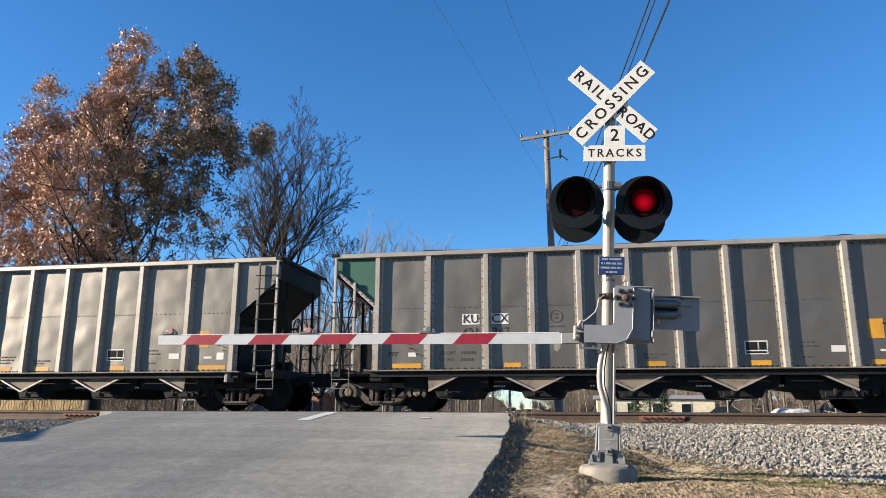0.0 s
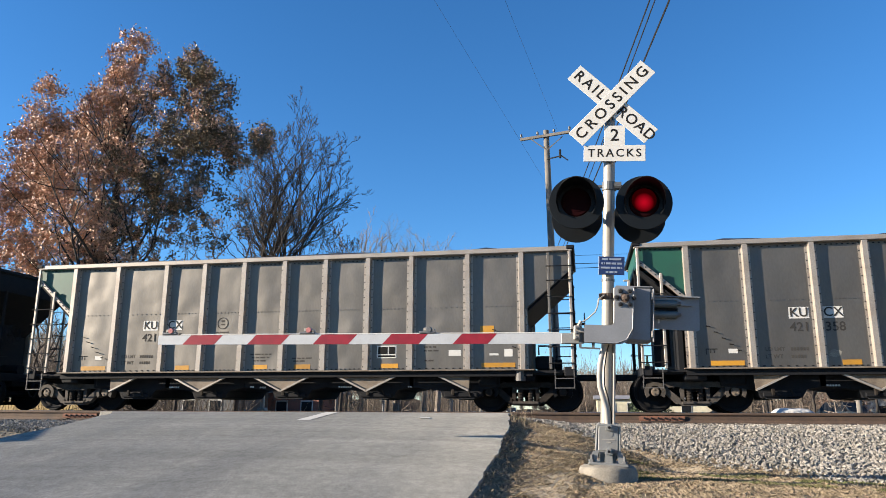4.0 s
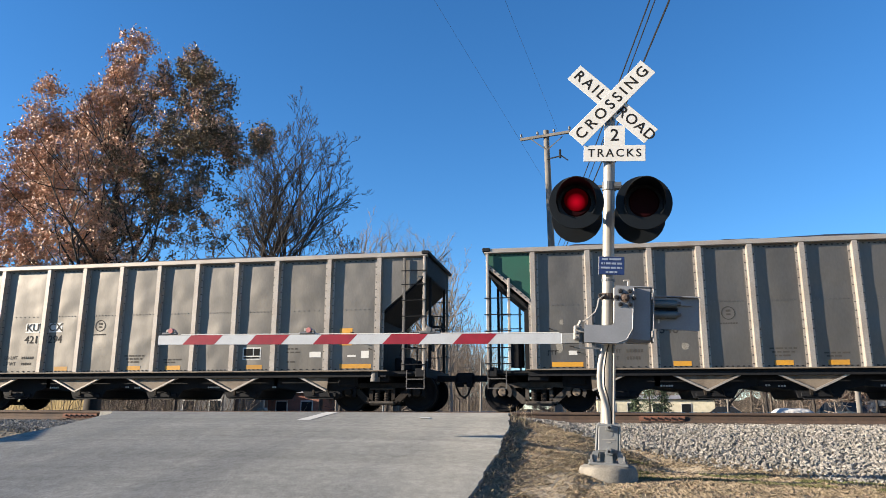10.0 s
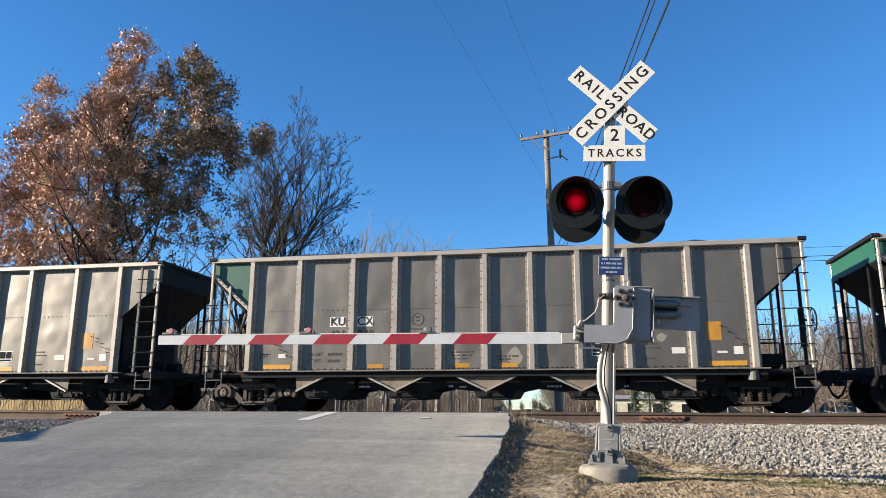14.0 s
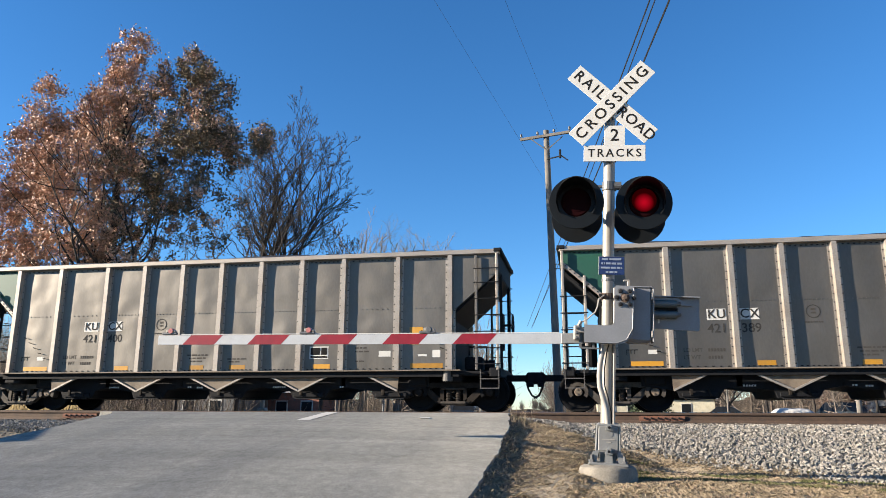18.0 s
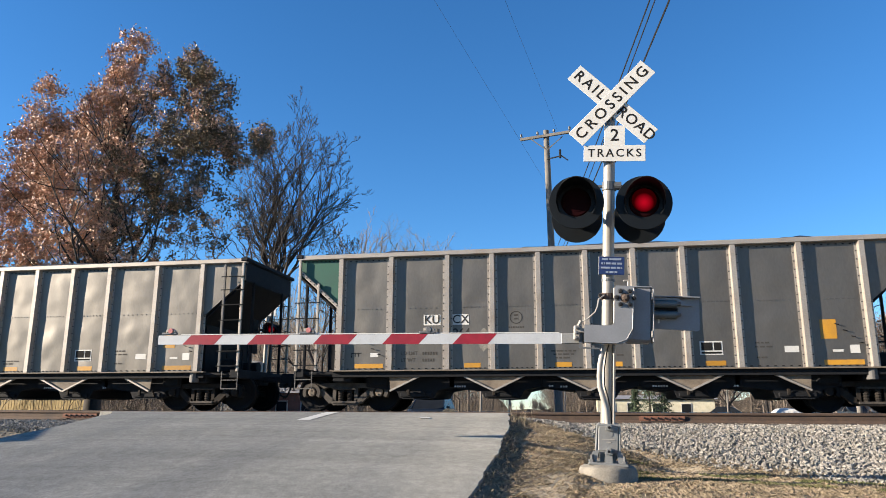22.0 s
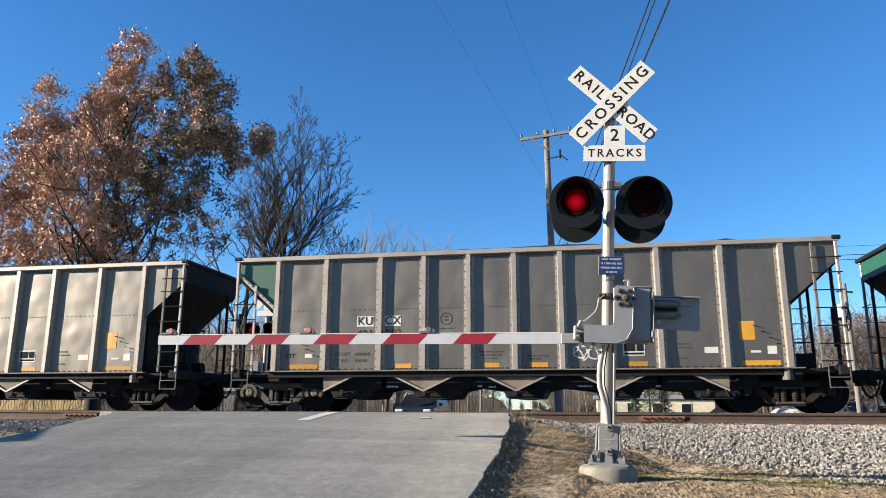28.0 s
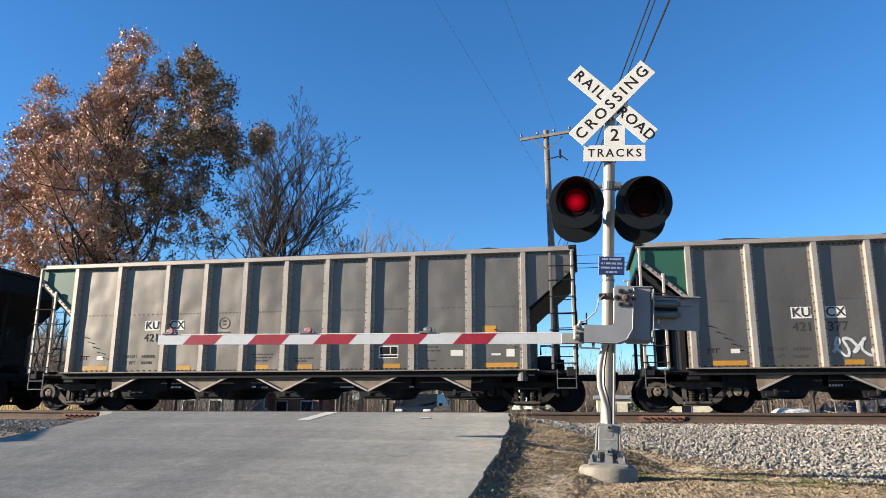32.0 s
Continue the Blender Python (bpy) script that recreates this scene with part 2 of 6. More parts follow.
        fs = [tuple(range(n)), tuple(range(2 * n - 1, n - 1, -1))]
        fs += [(i, i + n, (i + 1) % n + n, (i + 1) % n) for i in range(n)]
        return self.add(vs, fs)

    def mesh(self, name, material, smooth=False):
        me = bpy.data.meshes.new(name)
        me.from_pydata(self.v, [], self.f)
        bm = bmesh.new()
        bm.from_mesh(me)
        if len(self.v) < 60000:
            bmesh.ops.recalc_face_normals(bm, faces=bm.faces)
        bm.to_mesh(me)
        bm.free()
        if material:
            me.materials.append(material)
        if smooth:
            me.shade_smooth()
            me.set_sharp_from_angle(angle=radians(38))
        return me


def part(name, build, material, parent, label="", smooth=False):
    """One mesh object under a thing or a part."""
    ob = new(name, build.mesh(name, material, smooth) if isinstance(build, Build) else build)
    ob.parent = parent
    return tagged(ob, label)


def thing(name, label, category, m=None, group="", kind=""):
    ob = new(name)
    ob.matrix_world = m or Matrix()
    return tagged(ob, label, category, group, kind)


def setting(name, build, material, label="", category="", smooth=False, kind="structure"):
    ob = new(name, build.mesh(name, material, smooth))
    return tagged(ob, label, category, "", kind)


LETTERS = {}


def lettering(text, size, material, depth=0.0006, spacing=1.0):
    """A mesh of the built-in font, centred, standing in the x-z plane and read from -y."""
    key = (text, size, material.name, spacing)
    if key not in LETTERS:
        cu = bpy.data.curves.new("lettering", "FONT")
        cu.body, cu.size, cu.extrude, cu.align_x, cu.align_y = text, size, depth, "CENTER", "CENTER"
        cu.space_character, cu.resolution_u, cu.offset = spacing, 3, size * 0.012
        ob = new("lettering", cu)
        me = bpy.data.meshes.new_from_object(ob.evaluated_get(bpy.context.evaluated_depsgraph_get()))
        bpy.data.objects.remove(ob)
        me.transform(Matrix.Rotation(radians(90), 4, "X"))
        me.materials.clear()
        me.materials.append(material)
        LETTERS[key] = me
    return LETTERS[key]


M["brick"] = shader("red_brick", (0.20, 0.085, 0.06), 0.9, 0, 0.2, 3, 40, 0.2)
M["cream"] = shader("cream_siding", (0.496, 0.464, 0.352), 0.8, 0, 0.06, 2, 40, 0.05)
M["roof"] = shader("grey_shingle", (0.20, 0.20, 0.21), 0.9, 0, 0.2, 3, 40, 0.2)
M["fence_wood"] = shader("tan_fence_board", (0.288, 0.216, 0.096), 0.85, 0, 0.15, 3, 40, 0.2, obj=0.2)
M["car_dark"] = shader("dark_blue_car_paint", (0.016, 0.024, 0.034), 0.25, 0.2, 0.03, 3, 40, 0.0)
M["glass"] = shader("tinted_car_glass", (0.012, 0.014, 0.017), 0.25, 0, 0.02, 3, 40, 0.0, spec=0.12)
M["rubber"] = shader("black_rubber", (0.018, 0.018, 0.018), 0.85, 0, 0.1, 9, 60, 0.1)
M["brush"] = shader("winter_brush", (0.0663, 0.0515, 0.039), 0.95, 0, 0.25, 1.0, 20, 0.0, (0.039, 0.0328, 0.025), 0.7, island=0.3)
M["pine"] = shader("dark_evergreen", (0.03, 0.05, 0.022), 0.8, 0, 0.25, 1.0, 20, 0.0, island=0.4)
M["chalk"] = shader("white_spray_paint", (0.422, 0.428, 0.422), 0.6, 0, 0.15, 12, 60, 0.0)
M["soot"] = shader("black_spray_paint", (0.035, 0.034, 0.034), 0.6, 0, 0.15, 12, 60, 0.0)
M["red_spray"] = shader("red_spray_paint", (0.30, 0.05, 0.045), 0.6, 0, 0.15, 12, 60, 0.0)
M["dust"] = shader("pale_scuff", (0.18, 0.168, 0.144), 0.7, 0, 0.3, 7, 60, 0.0)
M["arm_white"] = shader("white_reflective_tape", (0.345, 0.36, 0.38), 0.45, 0, 0.05, 7, 60, 0.01, (0.30, 0.31, 0.32), 0.6)
M["drive"] = shader("grey_machine_enamel", (0.158, 0.166, 0.182), 0.5, 0.1, 0.06, 4, 50, 0.04, (0.128, 0.134, 0.145), 0.6)
M["damper"] = shader("grey_green_enamel", (0.085, 0.102, 0.108), 0.4, 0.2, 0.06, 6, 60, 0.02)
M["cast"] = shader("pale_cast_aluminium", (0.185, 0.188, 0.186), 0.55, 0.2, 0.08, 6, 50, 0.08, (0.15, 0.152, 0.148), 0.6)
M["conduit"] = shader("pale_grey_conduit", (0.26, 0.245, 0.225), 0.5, 0, 0.05, 8, 60, 0.02, (0.21, 0.195, 0.178), 0.5)
M["step_steel"] = shader("dusty_step_steel", (0.085, 0.082, 0.08), 0.7, 0.1, 0.2, 6, 60, 0.1, (0.055, 0.05, 0.046), 0.6)
# lighter copy of the truck steel, for dusty castings that catch the sun
M["dusty"] = shader("lit_dusty_cast_steel", (0.050, 0.042, 0.035), 0.85, 0, 0.3, 7, 60, 0.2, (0.022, 0.018, 0.015), 0.9)
M["green_grass"] = shader("green_grass", (0.085, 0.095, 0.035), 0.9, 0, 0.2, 1.0, 20, 0.0, (0.12, 0.11, 0.05), 0.7, island=0.4, spec=0.15)


# ---- ground, road and tracks ----
NEAR_TRACK, FAR_TRACK = 14.67, 18.97
GAUGE = 0.755                               # from a track's centre to the middle of a rail


def step(a, b, x):
    t = min(1.0, max(0.0, (x - a) / (b - a)))
    return t * t * (3 - 2 * t)


def road_z(y):
    """The road climbs to the crossing and falls again beyond it."""
    if y < 12.6:
        z = -1.6 + 1.59 * (step(-5.0, 15.5, y) ** 1.22) / (step(-5.0, 15.5, 12.6) ** 1.22)
    elif y < 21.0:
        z = -0.01
    else:
        z = -0.01 - 0.9 * step(21.0, 42.0, y)
    return z


def road_x(y):
    """The road's edges, left and right, at y."""
    if y < 17:
        right = -1.0 - 0.012 * max(0.0, y - 8.0) ** 2
        left = -8.06 - 0.45 * step(10.0, 12.5, y) - 1.5 * step(12.0, 14.2, y)
    else:
        right = -1.85 - 0.045 * (y - 17)
        left = -9.75 + 1.2 * step(20.0, 25.0, y) - 0.06 * (y - 17)
    return left, right


def ground_z(x, y):
    far = -0.95 + 0.12 * math.sin(x * 0.05 + 1) * math.cos(y * 0.04)
    lawn = -1.62 + 0.9 * step(-1.0, 9.0, y) + 0.05 * math.sin(x * 1.1) * math.cos(y * 0.9) - 0.22 * step(1.0, 5.5, x)
    z = lawn if y < 16 else far
    l, r = road_x(y)
    toe = 9.7 if x > -3 else 10.6
    bed = -0.24 * step(toe, 12.9, y) + z * (1 - step(toe, 12.9, y)) if y < 16 else -0.24
    if y > 21.0:
        bed = -0.24 + (far + 0.24) * step(21.0, 24.5, y)
    z = bed if y > toe else z
    if l < x < r:                           # under the road
        z = min(z, road_z(y) - 0.22)
    elif r <= x < r + 2.6 and y < 13:       # a low shoulder beside the road
        z = max(z, road_z(y) - 0.09 - 0.10 * min(x - r, 0.9) - 0.26 * max(0.0, x - r - 0.9))
    return z


def toe_y(x):
    """Where the stone begins to cover the grass, at x."""
    return 12.2 if x < -4 else 9.95 + 2.9 * math.exp(-max(0.0, x + 1.1) / 2.2)


def spaced(stops):
    out = []
    for a, b, n in stops:
        out += [a + (b - a) * i / n for i in range(n)]
    return out + [stops[-1][1]]


gx = spaced([(-900, -200, 5), (-200, -40, 8), (-40, -18, 11), (-18, 9, 108), (9, 40, 16), (40, 200, 8), (200, 900, 5)])
gy = spaced([(-400, -60, 5), (-60, -8, 10), (-8, 2, 16), (2, 14, 60), (14, 26, 24), (26, 80, 12), (80, 300, 6), (300, 1200, 6)])
b = Build()
b.v = [(x, y, ground_z(x, y) + (0.02 * noise.noise(Vector((x * 2.1, y * 2.1, 0))) if -20 < x < 10 and -9 < y < 13 else 0)) for y in gy for x in gx]
nx = len(gx)
b.f = [(j * nx + i, j * nx + i + 1, (j + 1) * nx + i + 1, (j + 1) * nx + i) for j in range(len(gy) - 1) for i in range(nx - 1)]
setting("ground", b, M["soil"], "dry tan winter ground beside the tracks", "ground")

rails = [NEAR_TRACK - GAUGE, NEAR_TRACK + GAUGE, FAR_TRACK - GAUGE, FAR_TRACK + GAUGE]
cuts = [-14.0] + [c for r in rails for c in (r - 0.085, r + 0.085)] + [160.0]
b = Build()
for a, e in zip(cuts[0::2], cuts[1::2]):
    n = max(2, int((e - a) / (0.14 if a < 0 else 0.5)))
    ys = [a + (e - a) * i / n for i in range(n + 1)]
    k = len(b.v)
    cols = 15
    for y in ys:
        l, r = road_x(y)
        rag = 0.06 * noise.noise(Vector((5.0, y * 1.1, 0))) + 0.04 * noise.noise(Vector((9.0, y * 5.0, 0)))
        for i in range(cols + 1):
            u = i / cols
            crown = 0.05 * (1 - (2 * u - 1) ** 2) * (1 - step(9, 12.5, y)) 
            b.v.append((l + (r + rag - l) * u, y, road_z(y) + crown))
        b.v.append((r + rag + 0.015, y, road_z(y) - 0.10))
        b.v.append((l - 0.10, y, road_z(y) - 0.40))
    w = cols + 3
    for j in range(len(ys) - 1):
        for i in range(cols + 1):
            b.f.append((k + j * w + i, k + j * w + i + 1, k + (j + 1) * w + i + 1, k + (j + 1) * w + i))
        b.f.append((k + j * w + w - 1, k + j * w, k + (j + 1) * w, k + (j + 1) * w + w - 1))
setting("road", b, M["asphalt"], "worn grey asphalt road rising to the crossing", "road", smooth=True)

# a ragged bank of dirt and turf carries the road's edge down to the lawn
b = Build()
ys, cols = [2.0 + 0.06 * i for i in range(192)], 10
for y in ys:
    r = road_x(y)[1]
    for i in range(cols + 1):
        u = i / cols
        x = r - 0.10 + 0.42 * u
        z = road_z(y) - 0.035 + (ground_z(r + 0.35, y) + 0.03 - road_z(y)) * step(0.12, 1.0, u)
        rough = 0.05 * noise.noise(Vector((x * 6, y * 5, 1))) + 0.025 * noise.noise(Vector((x * 19, y * 19, 2)))
        b.v.append((x, y, z + rough * step(0.1, 0.35, u)))
w = cols + 1
b.f = [(j * w + i, j * w + i + 1, (j + 1) * w + i + 1, (j + 1) * w + i) for j in range(len(ys) - 1) for i in range(cols)]
setting("road_bank", b, M["bank"], "crumbling dirt bank along the road edge, darkened for shade", "bank")


def rail_profile():
    half = [(0.0, 0.0), (0.030, -0.001), (0.037, -0.010), (0.036, -0.038), (0.012, -0.050), (0.009, -0.130), (0.030, -0.152), (0.073, -0.164), (0.075, -0.178)]
    return half + [(-x, z) for x, z in half[::-1][:-1]]


for i, y in enumerate(rails):
    b = Build()
    b.prism([(y + u, z) for u, z in rail_profile()], -260, 260, "x")
    rail = setting("rail", b, M["rail"] if i < 2 else M["tread"], "rusty steel running rail on wooden ties", "rail")
for x in (1.36, -10.42):
    y = NEAR_TRACK - GAUGE
    joint = thing("rail_joint", "rusty bolted joint bar on the near rail", "rail joint", pose(x, y - 0.02, -0.09), "rail joints")
    part("joint_bar", Build().prism([(-0.40, -0.05), (0.40, -0.05), (0.40, 0.035), (-0.40, 0.035)], -0.024, 0.0), M["joint"], joint)
    for q in (-0.3, -0.18, -0.06, 0.06, 0.18, 0.3):
        part("bolt", Build().lathe([(0, 0.02), (-0.03, 0.02), (-0.035, 0.01)], (q, -0.024, -0.005), n=6), M["under"], joint)
    for q in (-0.30, 0.24):
        part("spike_plate", Build().box((q, -0.06, -0.07), (0.16, 0.12, 0.02), 0.004), M["rail"], joint)
for y in (NEAR_TRACK, FAR_TRACK):
    b = Build()
    for k in range(-70, 60):
        b.box((k * 0.52 + 0.02 * math.sin(k * 7.1), y, -0.265), (0.23, 2.6, 0.17), 0.012)
    setting("railway_ties", b, M["tie"], "dark creosoted wooden ties in pale ballast", "ties")
# bed of broken stone, and the stones that show
b = Build()
b.prism([(12.75, -0.34), (13.2, -0.235), (20.6, -0.235), (21.2, -0.34), (21.2, -0.5), (12.75, -0.5)], -200, 200, "x")
setting("ballast_bed", b, M["bed"], "grey broken-stone bed under both tracks", "ballast")


def stones(name, spots, label):
    rng = np.random.default_rng(5)
    n = len(spots)
    cube = np.array([(x, y, z) for x in (-1, 1) for y in (-1, 1) for z in (-1, 1)], float)
    faces = np.array([(0, 1, 3, 2), (4, 6, 7, 5), (0, 4, 5, 1), (2, 3, 7, 6), (0, 2, 6, 4), (1, 5, 7, 3)])
    size = rng.uniform(0.010, 0.027, (n, 1, 3)) * rng.uniform(0.7, 1.15, (n, 1, 1))
    v = cube[None] * size * rng.uniform(0.55, 1.1, (n, 8, 3))
    q = rng.normal(size=(n, 4))
    q /= np.linalg.norm(q, axis=1, keepdims=True)
    w, x, y, z = q.T
    R = np.stack([1 - 2 * (y * y + z * z), 2 * (x * y - z * w), 2 * (x * z + y * w), 2 * (x * y + z * w), 1 - 2 * (x * x + z * z),
                  2 * (y * z - x * w), 2 * (x * z - y * w), 2 * (y * z + x * w), 1 - 2 * (x * x + y * y)], 1).reshape(n, 3, 3)
    v = np.einsum("nij,nkj->nki", R, v) + np.array(spots)[:, None, :]
    f = (faces[None] + 8 * np.arange(n)[:, None, None]).reshape(-1, 4)
    me = bpy.data.meshes.new(name)
    me.from_pydata(v.reshape(-1, 3).tolist(), [], f.tolist())
    me.materials.append(M["stone"])
    return tagged(new(name, me), label, "ballast", "", "stuff")


rng = random.Random(3)
spots = []
while len(spots) < 62000:
    x, y = rng.uniform(-13.5, 7.5), rng.uniform(9.4, 14.8)
    l, r = road_x(y)
    if l - 0.05 < x < r + 0.12 or any(abs(y - q) < 0.06 for q in rails):
        continue
    thin = step(-0.5, 0.5, y - toe_y(x) + 0.5 * noise.noise(Vector((x * 0.8, 3, y))))
    if rng.random() > thin:
        continue
    z = max(ground_z(x, y), -0.34 + step(12.75, 13.2, y) * 0.105 if y > 12.75 else -9)
    spots.append((x, y, z + rng.uniform(0.0, 0.03)))
stones("ballast_stones", spots, "pale grey crushed stone heaped along the track")


def blades(name, spots, rng, height, material, label, category, wide=0.0045, flat=False, lie=(0.2, 1.4)):
    v, f = [], []
    for x, y, z in spots:
        a = rng.uniform(0, 6.283)
        k = len(v)
        if flat:                            # a curled leaf
            s, t = rng.uniform(0.010, 0.026), rng.uniform(-0.5, 0.5)
            c, d = math.cos(a) * s, math.sin(a) * s
            h = rng.uniform(0.004, 0.03)
            v += [(x - c, y - d, z + h * 0.6), (x - d * 0.6, y + c * 0.6, z + h * t), (x + c, y + d, z + h), (x + d * 0.6, y - c * 0.6, z + h)]
            f.append((k, k + 1, k + 2, k + 3))
        else:
            h, lean = height * rng.uniform(0.4, 1.2), rng.uniform(*lie)
            c, d, rise = math.cos(a), math.sin(a), h * max(0.06, 1.0 - 0.35 * lean)
            v += [(x - d * wide, y + c * wide, z - 0.01), (x + d * wide, y - c * wide, z - 0.01),
                  (x + c * h * lean * 0.5 + d * wide * 0.7, y + d * h * lean * 0.5 - c * wide * 0.7, z + rise * 0.65),
                  (x + c * h * lean, y + d * h * lean, z + rise)]
            f += [(k, k + 1, k + 2), (k, k + 2, k + 3)]
    me = bpy.data.meshes.new(name)
    me.from_pydata(v, [], f)
    me.materials.append(material)
    return tagged(new(name, me), label, category, "", "stuff")


def lawn_spots(n, rng, y0=4.0, y1=12.6, x0=-1.6, x1=7.0):
    out = []
    while len(out) < n:
        x, y = rng.uniform(x0, x1), rng.uniform(y0, y1)
        l, r = road_x(y)
        if x < r + 0.01 or x > 0.62 * y + 0.6:
            continue
        if rng.random() < 0.95 * step(-0.4, 0.5, y - toe_y(x)):
            continue
        if (x - 0.22) ** 2 + (y - 8.6) ** 2 < 0.1:
            continue
        if noise.noise(Vector((x * 1.7, y * 1.7, 4))) < -0.25 and rng.random() < 0.7:
            continue
        out.append((x, y, ground_z(x, y) + 0.02 * noise.noise(Vector((x * 2.1, y * 2.1, 0)))))
    return out


blades("dry_grass", lawn_spots(150000, rng), rng, 0.042, M["straw"], "short straw-coloured dormant grass", "grass", wide=0.004, lie=(0.8, 2.6))
def bank_spots(n, rng):
    out = []
    for k in range(n):
        y = rng.uniform(3.5, 13.0)
        r, u = road_x(y)[1], rng.uniform(0.16, 1.0) ** 1.2
        out.append((r - 0.10 + 0.42 * u, y, road_z(y) - 0.03 + (ground_z(r + 0.35, y) + 0.03 - road_z(y)) * step(0.12, 1.0, u)))
    return out


blades("bank_grass", bank_spots(2600, rng), rng, 0.05, M["straw"], "straggling dry grass on the road bank", "grass")
blades("bank_leaves", bank_spots(600, rng), rng, 0, M["litter"], "brown leaves caught on the road bank", "leaves", flat=True)
blades("fallen_leaves", lawn_spots(2600, rng), rng, 0, M["litter"], "curled brown fallen leaves in the grass", "leaves", flat=True)

# tall dry weeds at the head of the bank
stalks = Build()
for k in range(14):
    y = rng.uniform(11.2, 12.7)
    x = road_x(y)[1] + rng.uniform(0.02, 0.40)
    h, a = rng.uniform(0.10, 0.27), rng.uniform(0, 6.28)
    p = Vector((x, y, ground_z(x, y)))
    tip = p + Vector((0.16 * h * math.cos(a), 0.16 * h * math.sin(a), h))
    stalks.tube([p, p.lerp(tip, 0.5) + Vector((0, 0, 0.02)), tip], 0.0045, 4, 0.002)
    for q in range(rng.randint(2, 5)):
        u, w = rng.uniform(0.35, 1.0), rng.uniform(0, 6.28)
        e = p.lerp(tip, u)
        stalks.tube([e, e + Vector((0.07 * math.cos(w), 0.07 * math.sin(w), rng.uniform(0.0, 0.08)))], 0.003, 3, 0.0015)
setting("dry_weeds", stalks, M["straw"], "thin dry weed stalks at the head of the road bank", "weeds", kind="stuff")
# a greener strip of grass where the lawn meets the stone
spots = [p for p in lawn_spots(60000, rng, 8.2, 11.4, 0.4, 6.0) if noise.noise(Vector((p[0] * 1.3, p[1] * 2.2, 9))) > 0.12 and abs(p[1] - 9.3 - 0.25 * p[0] * 0.3) < 0.9]
blades("green_grass", spots[:9000], rng, 0.045, M["green_grass"], "patches of short green grass among the straw", "grass")

# ---- hopper cars ----
POSTS = [1.15, 2.47, 3.91, 5.03, 6.16, 7.29, 8.41, 9.54, 10.67, 12.10, 13.43]
LONG, PITCH_CAR, HALF, TOP, SILL = 14.65, 16.15, 1.565, 3.945, 0.995
PANEL = -1.445                               # the near side sheets


def bulge(x, z):
    """How far a side sheet is pushed out at x, z: two soft swellings between each pair of posts."""
    if not POSTS[0] < x < POSTS[-1] or not SILL < z < TOP - 0.02:
        return 0.0
    i = sum(1 for p in POSTS if p <= x) - 1
    u, w = (x - POSTS[i]) / (POSTS[i + 1] - POSTS[i]), (z - SILL) / (TOP - 0.02 - SILL)
    rng = random.Random(40 + i)
    size, tilt, low = rng.uniform(0.008, 0.026), rng.uniform(-0.25, 0.25), rng.uniform(0.2, 0.6)
    edge = math.sin(math.pi * u) * math.sin(math.pi * w) ** 0.6
    u += tilt * math.sin(math.pi * u) * (w - 0.5)
    soft = math.sin(math.pi * u) * ((1 - low) * math.sin(math.pi * w) + low * abs(math.sin(2 * math.pi * w)) ** 1.2)
    return size * soft + 0.009 * edge * noise.noise(Vector((x * 1.9, i, z * 1.3)))


def mirrored(x):
    return LONG - x


def wheelset_mesh():
    b = Build()
    for s in (-1, 1):
        rings = [(-0.07, 0.10), (-0.07, 0.16), (-0.035, 0.20), (-0.03, 0.36), (-0.06, 0.40), (-0.06, 0.455), (0.055, 0.462), (0.06, 0.485), (0.085, 0.485), (0.085, 0.41), (0.03, 0.36), (0.02, 0.20), (0.08, 0.16), (0.08, 0.10)]
        b.lathe([(-s * t, r) for t, r in rings], (0, s * 0.755, 0), n=28)
        b.lathe([(s * t, r) for t, r in [(0, 0.085), (0.12, 0.085), (0.12, 0.105), (0.20, 0.105), (0.215, 0.085), (0.215, 0.05)]], (0, s * 0.84, 0), n=14)
        for k in range(3):
            w = k * 2.094
            b.box((0.055 * math.cos(w), s * 1.06, 0.055 * math.sin(w)), (0.032, 0.02, 0.032))
    b.tube([(0, -0.85, 0), (0, 0.85, 0)], 0.085, 10)
    return b.mesh("wheelset", M["wheel"], True)


def side_frame(s, cx):
    """A cast truck frame: arched top chord, tension bars and a window for the springs."""
    b = Build()
    y0, y1 = s * 0.93, s * 1.09
    top = [(-1.12, 0.56), (-1.06, 0.66), (-0.80, 0.66), (-0.52, 0.70), (0.52, 0.70), (0.80, 0.66), (1.06, 0.66), (1.12, 0.56),
           (0.76, 0.53), (0.48, 0.58), (-0.48, 0.58), (-0.76, 0.53)]
    b.prism([(cx + x, z) for x, z in top], y0, y1)
    for k in (-1, 1):
        b.prism([(cx + k * x, z) for x, z in [(0.66, 0.60), (0.86, 0.60), (0.42, 0.19), (0.22, 0.22)]], y0, y1)
        b.prism([(cx + k * x, z) for x, z in [(0.24, 0.58), (0.33, 0.58), (0.33, 0.24), (0.24, 0.24)]], y0, y1)
    b.prism([(cx + x, z) for x, z in [(-0.42, 0.25), (-0.30, 0.15), (0.30, 0.15), (0.42, 0.25)]], s * 0.93, s * 1.12)
    return b


